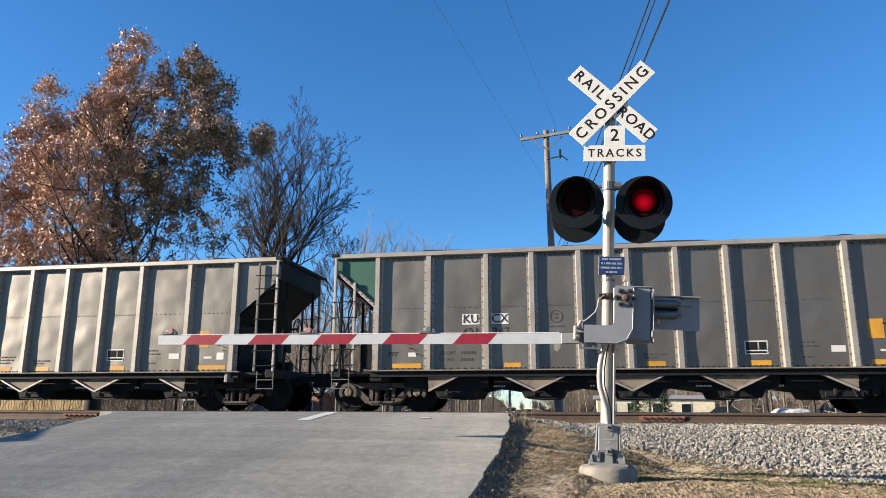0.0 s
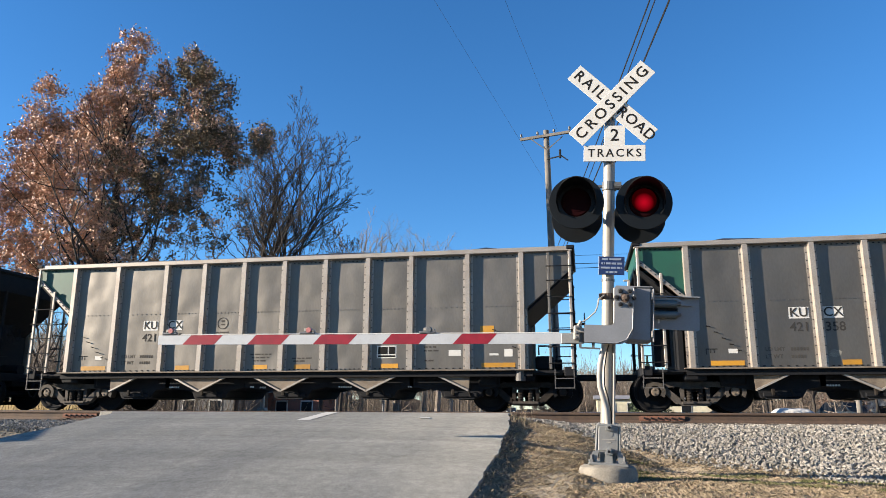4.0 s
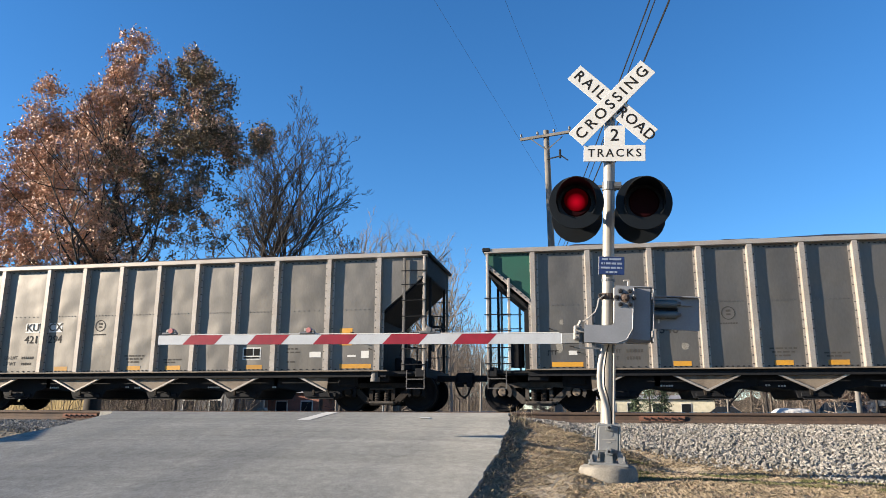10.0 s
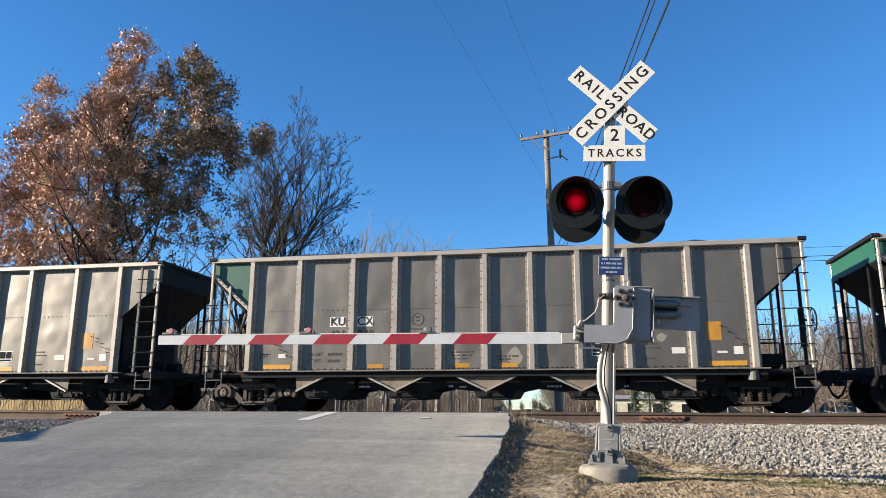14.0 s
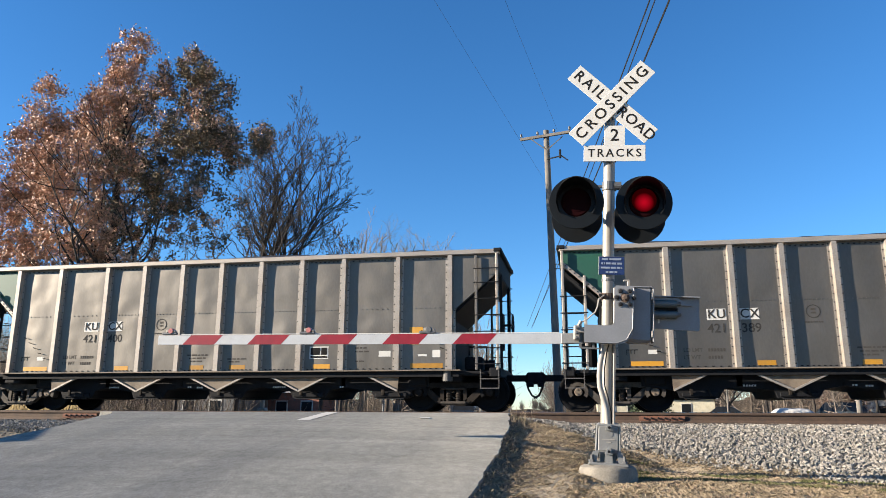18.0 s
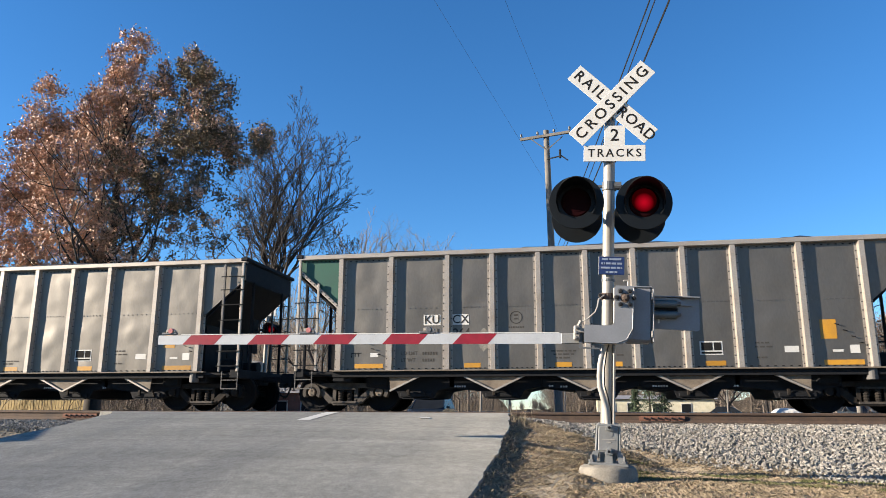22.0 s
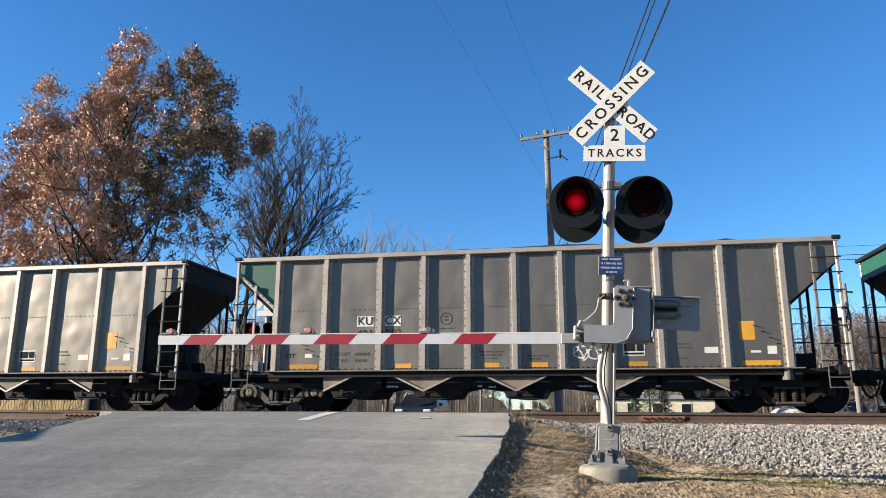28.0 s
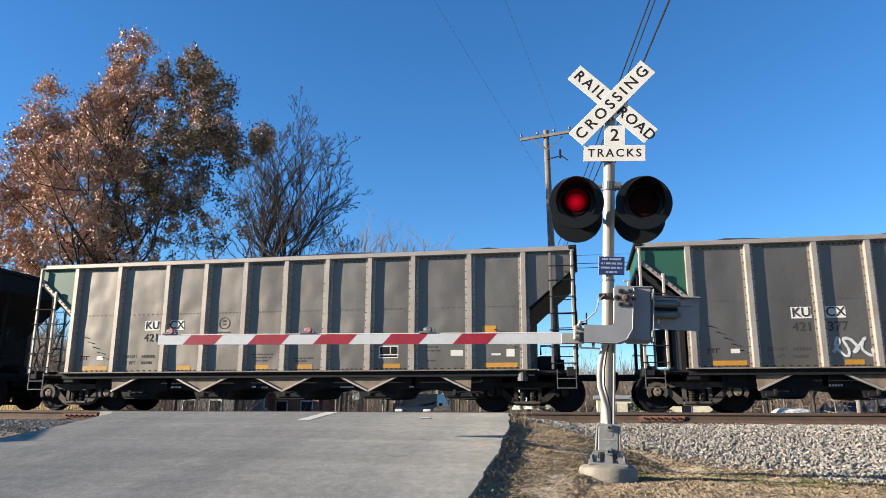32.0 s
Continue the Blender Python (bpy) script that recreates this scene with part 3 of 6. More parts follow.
def pedestal(s, x, z):
    """The jaw that arches over a wheel bearing."""
    b = Build()
    arc = [radians(-35 + 12.5 * k) for k in range(21)]
    ring = [(x + 0.235 * math.cos(w), z + 0.225 * math.sin(w)) for w in arc] + [(x + 0.15 * math.cos(w), z + 0.14 * math.sin(w)) for w in arc[::-1]]
    n = len(ring) // 2
    y0, y1 = s * 0.92, s * 1.13
    vs = [(p, y, q) for y in (y0, y1) for p, q in ring]
    m = 2 * n
    fs = []
    for i in range(n - 1):
        a, c, d, e = i, i + 1, m - 2 - i, m - 1 - i
        fs += [(a, c, d, e), (a + m, e + m, d + m, c + m), (a, a + m, c + m, c), (e, d, d + m, e + m)]
    fs += [(0, m - 1, 2 * m - 1, m), (n - 1, n - 1 + m, n + m, n)]
    return b.add(vs, fs)


def hopper_car():
    car = thing("hopper_car", "weathered grey coal hopper car with ribbed sides and green end panel", "railcar", None, "coal train cars")
    # side sheets, near and far, each a panel between two posts
    edges = [0.0] + POSTS + [LONG]
    for s in (-1, 1):
        for i in range(1, 11):
            x0, x1 = edges[i], edges[i + 1]
            b = Build()
            n, k = 10, 16
            # sheets bulge a little between the posts
            for j in range(k + 1):
                for q in range(n + 1):
                    u, w = q / n, j / k
                    x, z = x0 + (x1 - x0) * u, SILL + (TOP - 0.02 - SILL) * w
                    dent = -0.002 - bulge(x, z)
                    b.v.append((x, s * (-PANEL - dent), z))
            for j in range(k):
                for q in range(n):
                    a = j * (n + 1) + q
                    b.f.append((a, a + 1, a + n + 2, a + n + 1))
            m = len(b.v)
            b.v += [(x0, s * 1.40, SILL), (x1, s * 1.40, SILL), (x1, s * 1.40, TOP - 0.02), (x0, s * 1.40, TOP - 0.02)]
            b.f.append((m, m + 1, m + 2, m + 3))
            part("side_panel", b, M["side"], car, smooth=True)
        for x in POSTS:
            b = Build()
            y = s * (-PANEL)
            w = 0.055
            b.prism([(x - 0.125, y - s * 0.01), (x - 0.125, y + s * 0.012), (x - 0.075, y + s * 0.012), (x - w, s * HALF), (x + w, s * HALF),
                     (x + 0.075, y + s * 0.012), (x + 0.125, y + s * 0.012), (x + 0.125, y - s * 0.01)], SILL + 0.002, TOP - 0.12, "z")
            part("side_post", b, M["post"], car)
        # top chord and sill
        b = Build()
        b.box((LONG / 2, s * 1.50, TOP - 0.06), (LONG + 0.05, 0.15, 0.12), 0.015)
        part("top_chord", b, M["post"], car)
        b = Build()
        part("sill_flange", Build().box((LONG / 2, s * 1.535, SILL - 0.018), (LONG - 1.9, 0.15, 0.03), 0.004), M["tan"], car, "dusty tan sill flange")
        b.box((LONG / 2, s * 1.50, SILL - 0.10), (LONG - 2.0, 0.03, 0.14), 0.004)
        part("side_sill", b, M["under"], car)
    # end triangles of the side: green at one end, grey at the other
    for end in (0, 1):
        fx = (lambda x: x) if not end else mirrored
        for s in (-1, 1):
            b = Build()
            b.prism([(fx(0.03), TOP - 0.1), (fx(1.16), TOP - 0.1), (fx(1.16), 2.42 if end else 2.58), (fx(0.03), 3.38 if end else 3.56)], s * 1.45, s * 1.475)
            part("end_gusset", b, M["green"] if not end else M["side"], car, "faded green end panel" if not end else "")
            if not end:
                b = Build()
                b.bar((fx(0.04), s * 1.50, 3.52), (fx(1.12), s * 1.50, 2.56), 0.10, 0.085, 0.008)
                part("diagonal_brace", b, M["post"], car)
                b = Build()
                for k in range(9):
                    b.box((fx(0.12 + 0.115 * k), s * 1.479, TOP - 0.155), (0.05, 0.012, 0.024))
                for k in range(10):
                    u = (k + 0.5) / 10
                    b.box((fx(0.07 + 1.05 * u), s * 1.553, 3.50 - 0.93 * u), (0.03, 0.012, 0.03))
                tagged(part("bolts", b, M["under"], car, "dark bolt heads"), kind="stuff")
            b = Build()
            b.box((fx(0.045), s * 1.56, (TOP - 0.12 + 0.98) / 2), (0.065, 0.06, TOP - 0.12 - 0.98), 0.01)
            part("corner_post", b, M["post"], car)
            b = Build()
            b.box((fx(0.56), s * 1.55, (3.20 + 0.98) / 2 if not end else (TOP - 0.15 + 0.98) / 2), (0.062, 0.05, 3.20 - 0.98 if not end else TOP - 1.13), 0.008)
            part("ladder_stile", b, M["post"] if not end else M["step_steel"], car)
            for z in ([1.12, 1.50, 1.90, 2.30, 2.70] if not end else [1.12, 1.50, 1.90, 2.30, 2.70, 3.10, 3.45]):
                b = Build()
                b.tube([(fx(-0.03), s * 1.62, z), (fx(0.62), s * 1.62, z)], 0.014, 6)
                part("ladder_rung", b, M["under"], car)
            b = Build()
            for q in (0.03, 0.47):
                b.box((fx(q), s * 1.55, 0.76), (0.02, 0.02, 0.46))
            for z in (0.55, 0.77):
                b.box((fx(0.25), s * 1.55, z), (0.45, 0.03, 0.02))
            part("step", b, M["step_steel"], car)
            # end uprights
            b = Build()
            b.box((fx(0.02), s * 0.95, 2.2), (0.07, 0.06, 2.4), 0.008)
            part("end_upright", b, M["under"], car)
        for z in (1.5, 1.9, 2.3, 2.7):
            b = Build()
            b.tube([(fx(-0.02), 1.0, z), (fx(-0.02), 1.55, z)], 0.012, 5)
            part("ladder_rung", b, M["under"], car)
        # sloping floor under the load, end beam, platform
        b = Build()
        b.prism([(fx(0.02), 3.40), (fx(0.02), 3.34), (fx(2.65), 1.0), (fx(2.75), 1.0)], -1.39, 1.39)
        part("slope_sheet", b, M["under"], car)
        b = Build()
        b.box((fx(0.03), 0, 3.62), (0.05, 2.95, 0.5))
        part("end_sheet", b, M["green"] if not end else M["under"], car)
        b = Build()
        b.box((fx(0.02), 0, TOP - 0.03), (0.20, 3.2, 0.10), 0.02)
        part("end_cap", b, M["under"], car)
        b = Build()
        b.box((fx(0.12), 0, 0.93), (0.26, 3.1, 0.22), 0.015)
        b.box((fx(1.2), 0, 0.86), (2.4, 0.6, 0.34), 0.02)
        b.box((fx(0.6), -1.0, 0.93), (1.0, 1.0, 0.06))
        b.box((fx(0.6), 1.0, 0.93), (1.0, 1.0, 0.06))
        part("end_sill", b, M["under"], car)
        b = Build()
        if not end:
            b.box((fx(0.95), 0.1, 1.7), (0.12, 2.5, 1.5))
            b.tube([(fx(0.62), -0.25, 1.1), (fx(0.62), -0.25, 2.0)], 0.2, 12)
            part("brake_cylinder", b, M["under"], car, "grimy brake cylinder before a bulkhead")
        else:
            b.box((fx(1.25), 0.1, 1.6), (0.12, 2.5, 1.3))
            b.box((fx(0.75), -0.55, 1.18), (0.45, 0.5, 0.34), 0.04)
            b.tube([(fx(0.35), 0.35, 1.18), (fx(0.95), 0.35, 1.18)], 0.16, 10)
            b.tube([(fx(0.9), -0.5, 1.4), (fx(0.9), -0.5, 1.62), (fx(0.45), -0.5, 1.62), (fx(0.45), -0.5, 1.1)], 0.025, 6)
            part("brake_gear", b, M["under"], car, "grimy brake valve and air tank")
            b = Build()
            b.box((fx(-0.01), -0.80, 1.95), (0.06, 0.30, 0.9))
            gear = part("hand_brake", b, M["under"], car, "black hand brake housing with wheel")
            ring = [(fx(-0.26), -0.80 + 0.27 * math.cos(i * math.pi / 8), 2.12 + 0.27 * math.sin(i * math.pi / 8)) for i in range(17)]
            b = Build().tube(ring, 0.016, 6, caps=False).tube([(fx(0), -0.80, 2.12), (fx(-0.26), -0.80, 2.12)], 0.03, 6)
            for i in range(4):
                w = i * math.pi / 4
                b.tube([(fx(-0.26), -0.80 + 0.27 * math.cos(w), 2.12 + 0.27 * math.sin(w)), (fx(-0.26), -0.80 - 0.27 * math.cos(w), 2.12 - 0.27 * math.sin(w))], 0.009, 4)
            part("brake_wheel", b, M["under"], gear)
        # coupler and air hose
        b = Build()
        b.box((fx(-0.35), 0, 0.84), (0.9, 0.14, 0.16), 0.02)
        b.box((fx(-0.66), 0, 0.84), (0.30, 0.30, 0.30), 0.05)
        b.box((fx(-0.62), -0.1, 0.68), (0.16, 0.3, 0.12), 0.02)
        part("coupler", b, M["under"], car)
        b = Build()
        b.tube([(fx(-0.30), -0.35, 0.84), (fx(-0.52), -0.36, 0.78), (fx(-0.58), -0.36, 0.56), (fx(-0.66), -0.33, 0.40), (fx(-0.79), -0.28, 0.34)], 0.026, 6)
        part("air_hose", b, M["black"], car)
        # truck
        cx = fx(1.207)
        for s in (-1, 1):
            # first end takes the sunlit tone, the other end the shaded one
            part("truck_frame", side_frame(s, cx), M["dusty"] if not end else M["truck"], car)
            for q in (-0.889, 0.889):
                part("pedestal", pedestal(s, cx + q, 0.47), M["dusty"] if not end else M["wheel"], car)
            part("spring_plank", Build().box((cx, s * 1.12, 0.215), (0.62, 0.06, 0.06), 0.012).box((cx, s * 1.12, 0.55), (0.60, 0.05, 0.04), 0.01), M["dusty"], car, "dusty spring seat in a sunlit tone")
            for q in (-0.12, 0.12):
                b = Build()
                b.lathe([(0, 0.07)] + [(0.02 + 0.03 * k, 0.075 if k % 2 else 0.06) for k in range(9)] + [(0.3, 0.07)], (cx + q, s * 1.06, 0.25), (0, 0, 1), 10)
                part("spring", b, M["truck"], car)
        b = Build()
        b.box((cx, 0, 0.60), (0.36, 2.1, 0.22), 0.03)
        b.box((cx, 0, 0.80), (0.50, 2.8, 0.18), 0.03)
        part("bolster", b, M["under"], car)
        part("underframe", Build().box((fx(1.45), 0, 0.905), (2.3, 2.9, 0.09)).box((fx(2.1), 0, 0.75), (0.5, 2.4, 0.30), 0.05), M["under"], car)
        for s in (-1, 1):
            part("brake_beam", Build().tube([(cx - 0.36, s * 0.8, 0.42), (cx + 0.36, s * 0.8, 0.42)], 0.05, 6).box((cx + 0.42, s * 0.76, 0.47), (0.08, 0.12, 0.26), 0.02).box((cx - 0.42, s * 0.76, 0.47), (0.08, 0.12, 0.26), 0.02), M["under"], car)
        for s in (-1, 1):
            for q in (-0.889, 0.889):
                b = Build().lathe([(s * t, r) for t, r in [(0, 0.10), (0.05, 0.10), (0.06, 0.085), (0.06, 0.02)]], (cx + q, s * 1.055, 0.47), n=14)
                for k in range(3):
                    b.box((cx + q + 0.055 * math.cos(k * 2.094), s * 1.12, 0.47 + 0.055 * math.sin(k * 2.094)), (0.034, 0.02, 0.034))
                part("bearing_cap", b, M["tan"] if not end else M["truck"], car, "dusty tan bearing cap in a sunlit tone" if not end else "bearing cap in a shaded tone")
        for q in (-0.889, 0.889):
            w = part("wheelset", WHEELS, None, car)
            w.location = (cx + q, 0, 0.47)
    # hoppers between the trucks: a centre beam, doors and V-shaped gussets at the side
    b = Build()
    b.box((LONG / 2, 0, 0.74), (LONG - 2, 0.5, 0.3), 0.02)
    part("centre_beam", b, M["under"], car)
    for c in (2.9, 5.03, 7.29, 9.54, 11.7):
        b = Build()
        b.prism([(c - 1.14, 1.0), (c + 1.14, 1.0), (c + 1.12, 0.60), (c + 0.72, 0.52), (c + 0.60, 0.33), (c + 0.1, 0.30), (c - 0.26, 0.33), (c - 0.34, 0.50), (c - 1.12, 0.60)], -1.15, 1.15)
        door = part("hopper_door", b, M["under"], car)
        part("door_beam", Build().box((c + 0.17, -1.18, 0.40), (0.80, 0.05, 0.10), 0.012).box((c + 0.17, -1.18, 0.315), (0.70, 0.08, 0.03), 0.006), M["under"], door)
        part("door_latch", Build().box((c - 0.02, -1.22, 0.46), (0.07, 0.05, 0.14), 0.01).tube([(c + 0.35, -1.22, 0.52), (c + 0.42, -1.22, 0.36)], 0.022, 6), M["truck"], door)
    for x, w, z in ((4.05, 0.34, 0.605), (6.35, 0.16, 0.61), (6.62, 0.22, 0.595), (8.75, 0.36, 0.60), (10.55, 0.16, 0.60)):
        for k in range(int(w / 0.06)):
            part("stencil_line", Build().box((x + 0.06 * k, -1.156, z), (0.042, 0.006, 0.042)), M["chalk"], car)
    for c, l, r in ((2.47, 0.0, 1), (5.03, 1, 1), (7.29, 1, 1), (9.54, 1, 1), (12.10, 1, 0)):
        b = Build()
        b.prism([(c - 0.80 * l - 0.03, 0.890), (c + 0.80 * r + 0.03, 0.890), (c, 0.50)], -1.42, -1.40)
        g = part("hopper_gusset", b, M["tan"], car, "dusty tan V-shaped hopper gusset")
        b = Build()
        if l:
            b.bar((c - 0.82, -1.445, 0.885), (c, -1.445, 0.495), 0.07, 0.042)
        if r:
            b.bar((c + 0.82, -1.445, 0.885), (c, -1.445, 0.495), 0.07, 0.042)
        part("flange", b, M["post"], g)
    # load
    b = Build()
    n, k = 48, 10
    for j in range(k + 1):
        for i in range(n + 1):
            u, w = i / n, 2 * j / k - 1
            h = min(1, 7 * u, 7 * (1 - u))
            heap = h * (1 - w * w) * (0.44 + 0.05 * math.sin(u * 15.0) + 0.07 * noise.noise(Vector((u * 9, w, 3)))) + 0.03 * noise.noise(Vector((u * 40, w * 6, 0)))
            b.v.append((0.1 + (LONG - 0.2) * u, 1.42 * w, TOP - 0.14 + heap * 1.0))
    for j in range(k):
        for i in range(n):
            a = j * (n + 1) + i
            b.f.append((a, a + 1, a + n + 2, a + n + 1))
    part("coal_load", b, M["coal"], car, "heaped black coal")
    # rows of rivets
    b = Build()
    for i in range(1, 11):
        x0, x1 = edges[i] + 0.2, edges[i + 1] - 0.16
        for k in range(9):
            x = x0 + (x1 - x0) * k / 8
            b.box((x, PANEL - 0.004 - bulge(x, 2.52), 2.52), (0.024, 0.016, 0.024))
    rivets = part("rivets", b, M["side"], car)
    tagged(rivets, kind="stuff")
    b = Build()
    for x in POSTS:
        for k in range(15):
            for q in (-0.1, 0.1):
                b.box((x + q, PANEL - 0.016, 1.08 + k * 0.194), (0.024, 0.014, 0.024))
    for i in range(1, 11):
        x0, x1 = edges[i] + 0.22, edges[i + 1] - 0.2
        n = 7
        for k in range(n):
            x = x0 + (x1 - x0) * k / (n - 1)
            b.box((x, PANEL - 0.006 - bulge(x, SILL + 0.035), SILL + 0.035), (0.05, 0.016, 0.022))
            b.box((x, PANEL - 0.006 - bulge(x, TOP - 0.17), TOP - 0.17), (0.045, 0.016, 0.022))
    tagged(part("bolts", b, M["under"], car, "dark bolt heads"), kind="stuff")
    # plates and markings
    def plate(name, x0, x1, z0, z1, material, label="", out=0.004):
        # laid on the swollen sheet
        b, n, k = Build(), max(1, int((x1 - x0) / 0.12)), max(1, int((z1 - z0) / 0.12))
        for j in range(k + 1):
            for i in range(n + 1):
                x, z = x0 + (x1 - x0) * i / n, z0 + (z1 - z0) * j / k
                b.v.append((x, PANEL - 0.002 - out - bulge(x, z), z))
        b.f = [(j * (n + 1) + i, j * (n + 1) + i + 1, (j + 1) * (n + 1) + i + 1, (j + 1) * (n + 1) + i) for j in range(k) for i in range(n)]
        return part(name, b, material, car, label)
    for x0, x1 in ((1.55, 2.28), (4.32, 4.72), (6.50, 6.90), (7.62, 8.06), (9.90, 10.35), (12.42, 13.24)):
        plate("reflector", x0, x1, 1.045, 1.155, M["yellow"], "amber reflective strip")
    plate("data_plate", 12.40, 12.74, 1.62, 2.05, M["yellow"], "amber notice plate")
    plate("mark_panel", 3.305, 3.735, 2.085, 2.345, M["white"], "white panel for the reporting mark")
    plate("mark_panel", 4.035, 4.445, 2.085, 2.345, M["white"], "white panel for the reporting mark")
    plate("stencil_box", 9.80, 10.30, 1.29, 1.60, M["white"], "white-framed black lubrication stencil")
    for x0, x1, z0, z1 in ((9.83, 10.08, 1.39, 1.57), (10.11, 10.27, 1.39, 1.57), (9.83, 10.27, 1.315, 1.36)):
        plate("stencil_panel", x0, x1, z0, z1, M["black"], out=0.009)
    plate("sticker", 11.62, 11.92, 1.33, 1.47, M["white"], "white sticker")
    plate("sticker", 12.98, 13.18, 1.30, 1.48, M["white"], "white sticker")
    plate("sticker", 12.62, 12.84, 1.33, 1.38, M["white"], "white sticker")
    for x0, x1, z in ((6.42, 7.0, 1.42), (6.47, 6.95, 1.34), (6.52, 6.86, 1.26), (7.56, 8.1, 1.31), (7.6, 7.95, 1.24), (11.0, 11.3, 1.55), (11.0, 11.4, 1.46), (11.02, 11.25, 1.22)):
        x, rng = x0, random.Random(int(x0 * 100 + z * 100))
        while x < x1 - 0.02:
            w = min(rng.uniform(0.05, 0.16), x1 - x)
            plate("stencil_line", x, x + w, z - 0.018, z + 0.018, M["grey_text"])
            x += w + 0.03
    for text, x, z, size in (("LD LMT", 2.95, 1.40, 0.125), ("LT WT", 2.92, 1.235, 0.125)):
        o = part("lettering", lettering(text, size, M["grey_text"]), None, car)
        o.location = (x, PANEL - 0.006 - bulge(x, z), z)
    for z in (1.40, 1.235):
        for k in range(6 if z > 1.3 else 5):
            plate("stencil_line", 3.28 + 0.066 * k, 3.325 + 0.066 * k, z - 0.035, z + 0.035, M["grey_text"])
    for text, x in (("KU", 3.52), ("CX", 4.24)):
        o = part("lettering", lettering(text, 0.295, M["mark_ink"]), None, car, "black reporting mark letters")
        o.location = (x, PANEL - 0.013 - bulge(x, 2.215), 2.215)
    o = part("lettering", lettering("421", 0.29, M["mark_ink"]), None, car)
    o.location = (3.52, PANEL - 0.006 - bulge(3.52, 1.88), 1.885)
    b = Build()
    for j in range(24):
        w0, w1 = 2 * math.pi * j / 24, 2 * math.pi * (j + 1) / 24
        b.add([(5.60 + r * math.cos(w), PANEL - 0.007 - bulge(5.60 + r * math.cos(w), 2.24 + r * math.sin(w)), 2.24 + r * math.sin(w)) for w in (w0, w1) for r in (0.135, 0.155)], [(0, 1, 3, 2)])
    part("round_emblem", b, M["mark_ink"], car)
    for z, h in ((2.27, 0.05), (2.19, 0.04)):
        plate("stencil_line", 5.55, 5.65, z, z + h, M["grey_text"])
    for k in range(7):
        plate("stencil_line", 5.41 + 0.056 * k, 5.45 + 0.056 * k, 1.985, 2.02, M["grey_text"])
    # pale stencilled bracket sign near the end
    b = Build()
    for x0, x1, z0, z1 in ((1.46, 1.72, 1.41, 1.43), (1.46, 1.475, 1.30, 1.41), (1.55, 1.565, 1.33, 1.41), (1.63, 1.645, 1.33, 1.41)):
        b.box(((x0 + x1) / 2, PANEL - 0.005 - bulge((x0 + x1) / 2, (z0 + z1) / 2), (z0 + z1) / 2), (x1 - x0, 0.006, z1 - z0))
    part("stencil_bracket", b, M["black"], car)
    plate("sticker", 1.95, 2.15, 1.32, 1.42, M["white"], "white sticker")
    # grab irons
    for c in (1.8, 13.0):
        for k in range(5):
            b = Build()
            x, z = c - 0.3 + 0.16 * k, 1.95 - 0.14 * k
            b.tube([(x, PANEL - 0.05, z), (x + 0.09, PANEL - 0.05, z - 0.02)], 0.012, 5)
            part("grab_iron", b, M["under"], car)
    b = Build()
    b.tube([(13.36, -1.44, 0.96), (13.36, -1.44, 0.72)], 0.12, 14)
    part("drain_pot", b, M["step_steel"], car)
    return car


WHEELS = wheelset_mesh()


# metres that the train has rolled by a time; it gathers speed slowly
ROLLED = [(0.0, 0.0), (1.0, 9.76), (2.0, 19.73), (3.0, 29.86), (4.0, 39.8), (5.0, 49.75), (6.0, 60.11), (7.0, 70.29), (8.0, 80.41), (9.0, 90.29), (10.0, 100.81), (11.0, 111.2),
          (12.0, 121.04), (13.0, 131.26), (14.0, 141.94), (15.0, 152.1), (16.0, 162.4), (17.0, 172.69), (18.0, 183.38), (19.0, 193.74), (20.0, 203.84), (21.0, 214.23), (22.0, 225.13),
          (23.0, 235.57), (24.0, 245.74), (25.0, 256.3), (26.0, 266.9), (27.0, 277.4), (28.0, 288.01), (29.0, 298.88), (30.0, 309.50), (31.0, 320.26), (32.0, 330.55)]


def travelled(t):
    """Metres rolled at t seconds, by a smooth curve through ROLLED."""
    ts, ds = [r[0] for r in ROLLED], [r[1] for r in ROLLED]
    n = len(ts)
    slope = []
    for i in range(n):
        a, c = max(0, i - 1), min(n - 1, i + 1)
        slope.append((ds[c] - ds[a]) / (ts[c] - ts[a]))
    i = max(0, min(n - 2, sum(1 for q in ts if q <= t) - 1))
    h = ts[i + 1] - ts[i]
    u = (t - ts[i]) / h
    return ((2 * u ** 3 - 3 * u * u + 1) * ds[i] + (u ** 3 - 2 * u * u + u) * h * slope[i]
            + (3 * u * u - 2 * u ** 3) * ds[i + 1] + (u ** 3 - u * u) * h * slope[i + 1])


FIRST = -6.176
NUMBERS = ["", "347", "301", "358", "375", "330", "306", "346", "294", "383", "348", "390", "389", "400", "282", "264", "291", "224", "391", "283", "324", "377", "", ""]
first_car = hopper_car()
cars = [first_car] + [copy_thing(first_car, Matrix()) for k in range(23)]
for k, c in enumerate(cars):
    c.matrix_world = pose(FIRST - PITCH_CAR * (k - 1), FAR_TRACK, 0)
    if NUMBERS[k]:
        o = part("lettering", lettering(NUMBERS[k], 0.29, M["mark_ink"]), None, c)
        o.location = (4.26, PANEL - 0.006 - bulge(4.26, 1.88), 1.885)


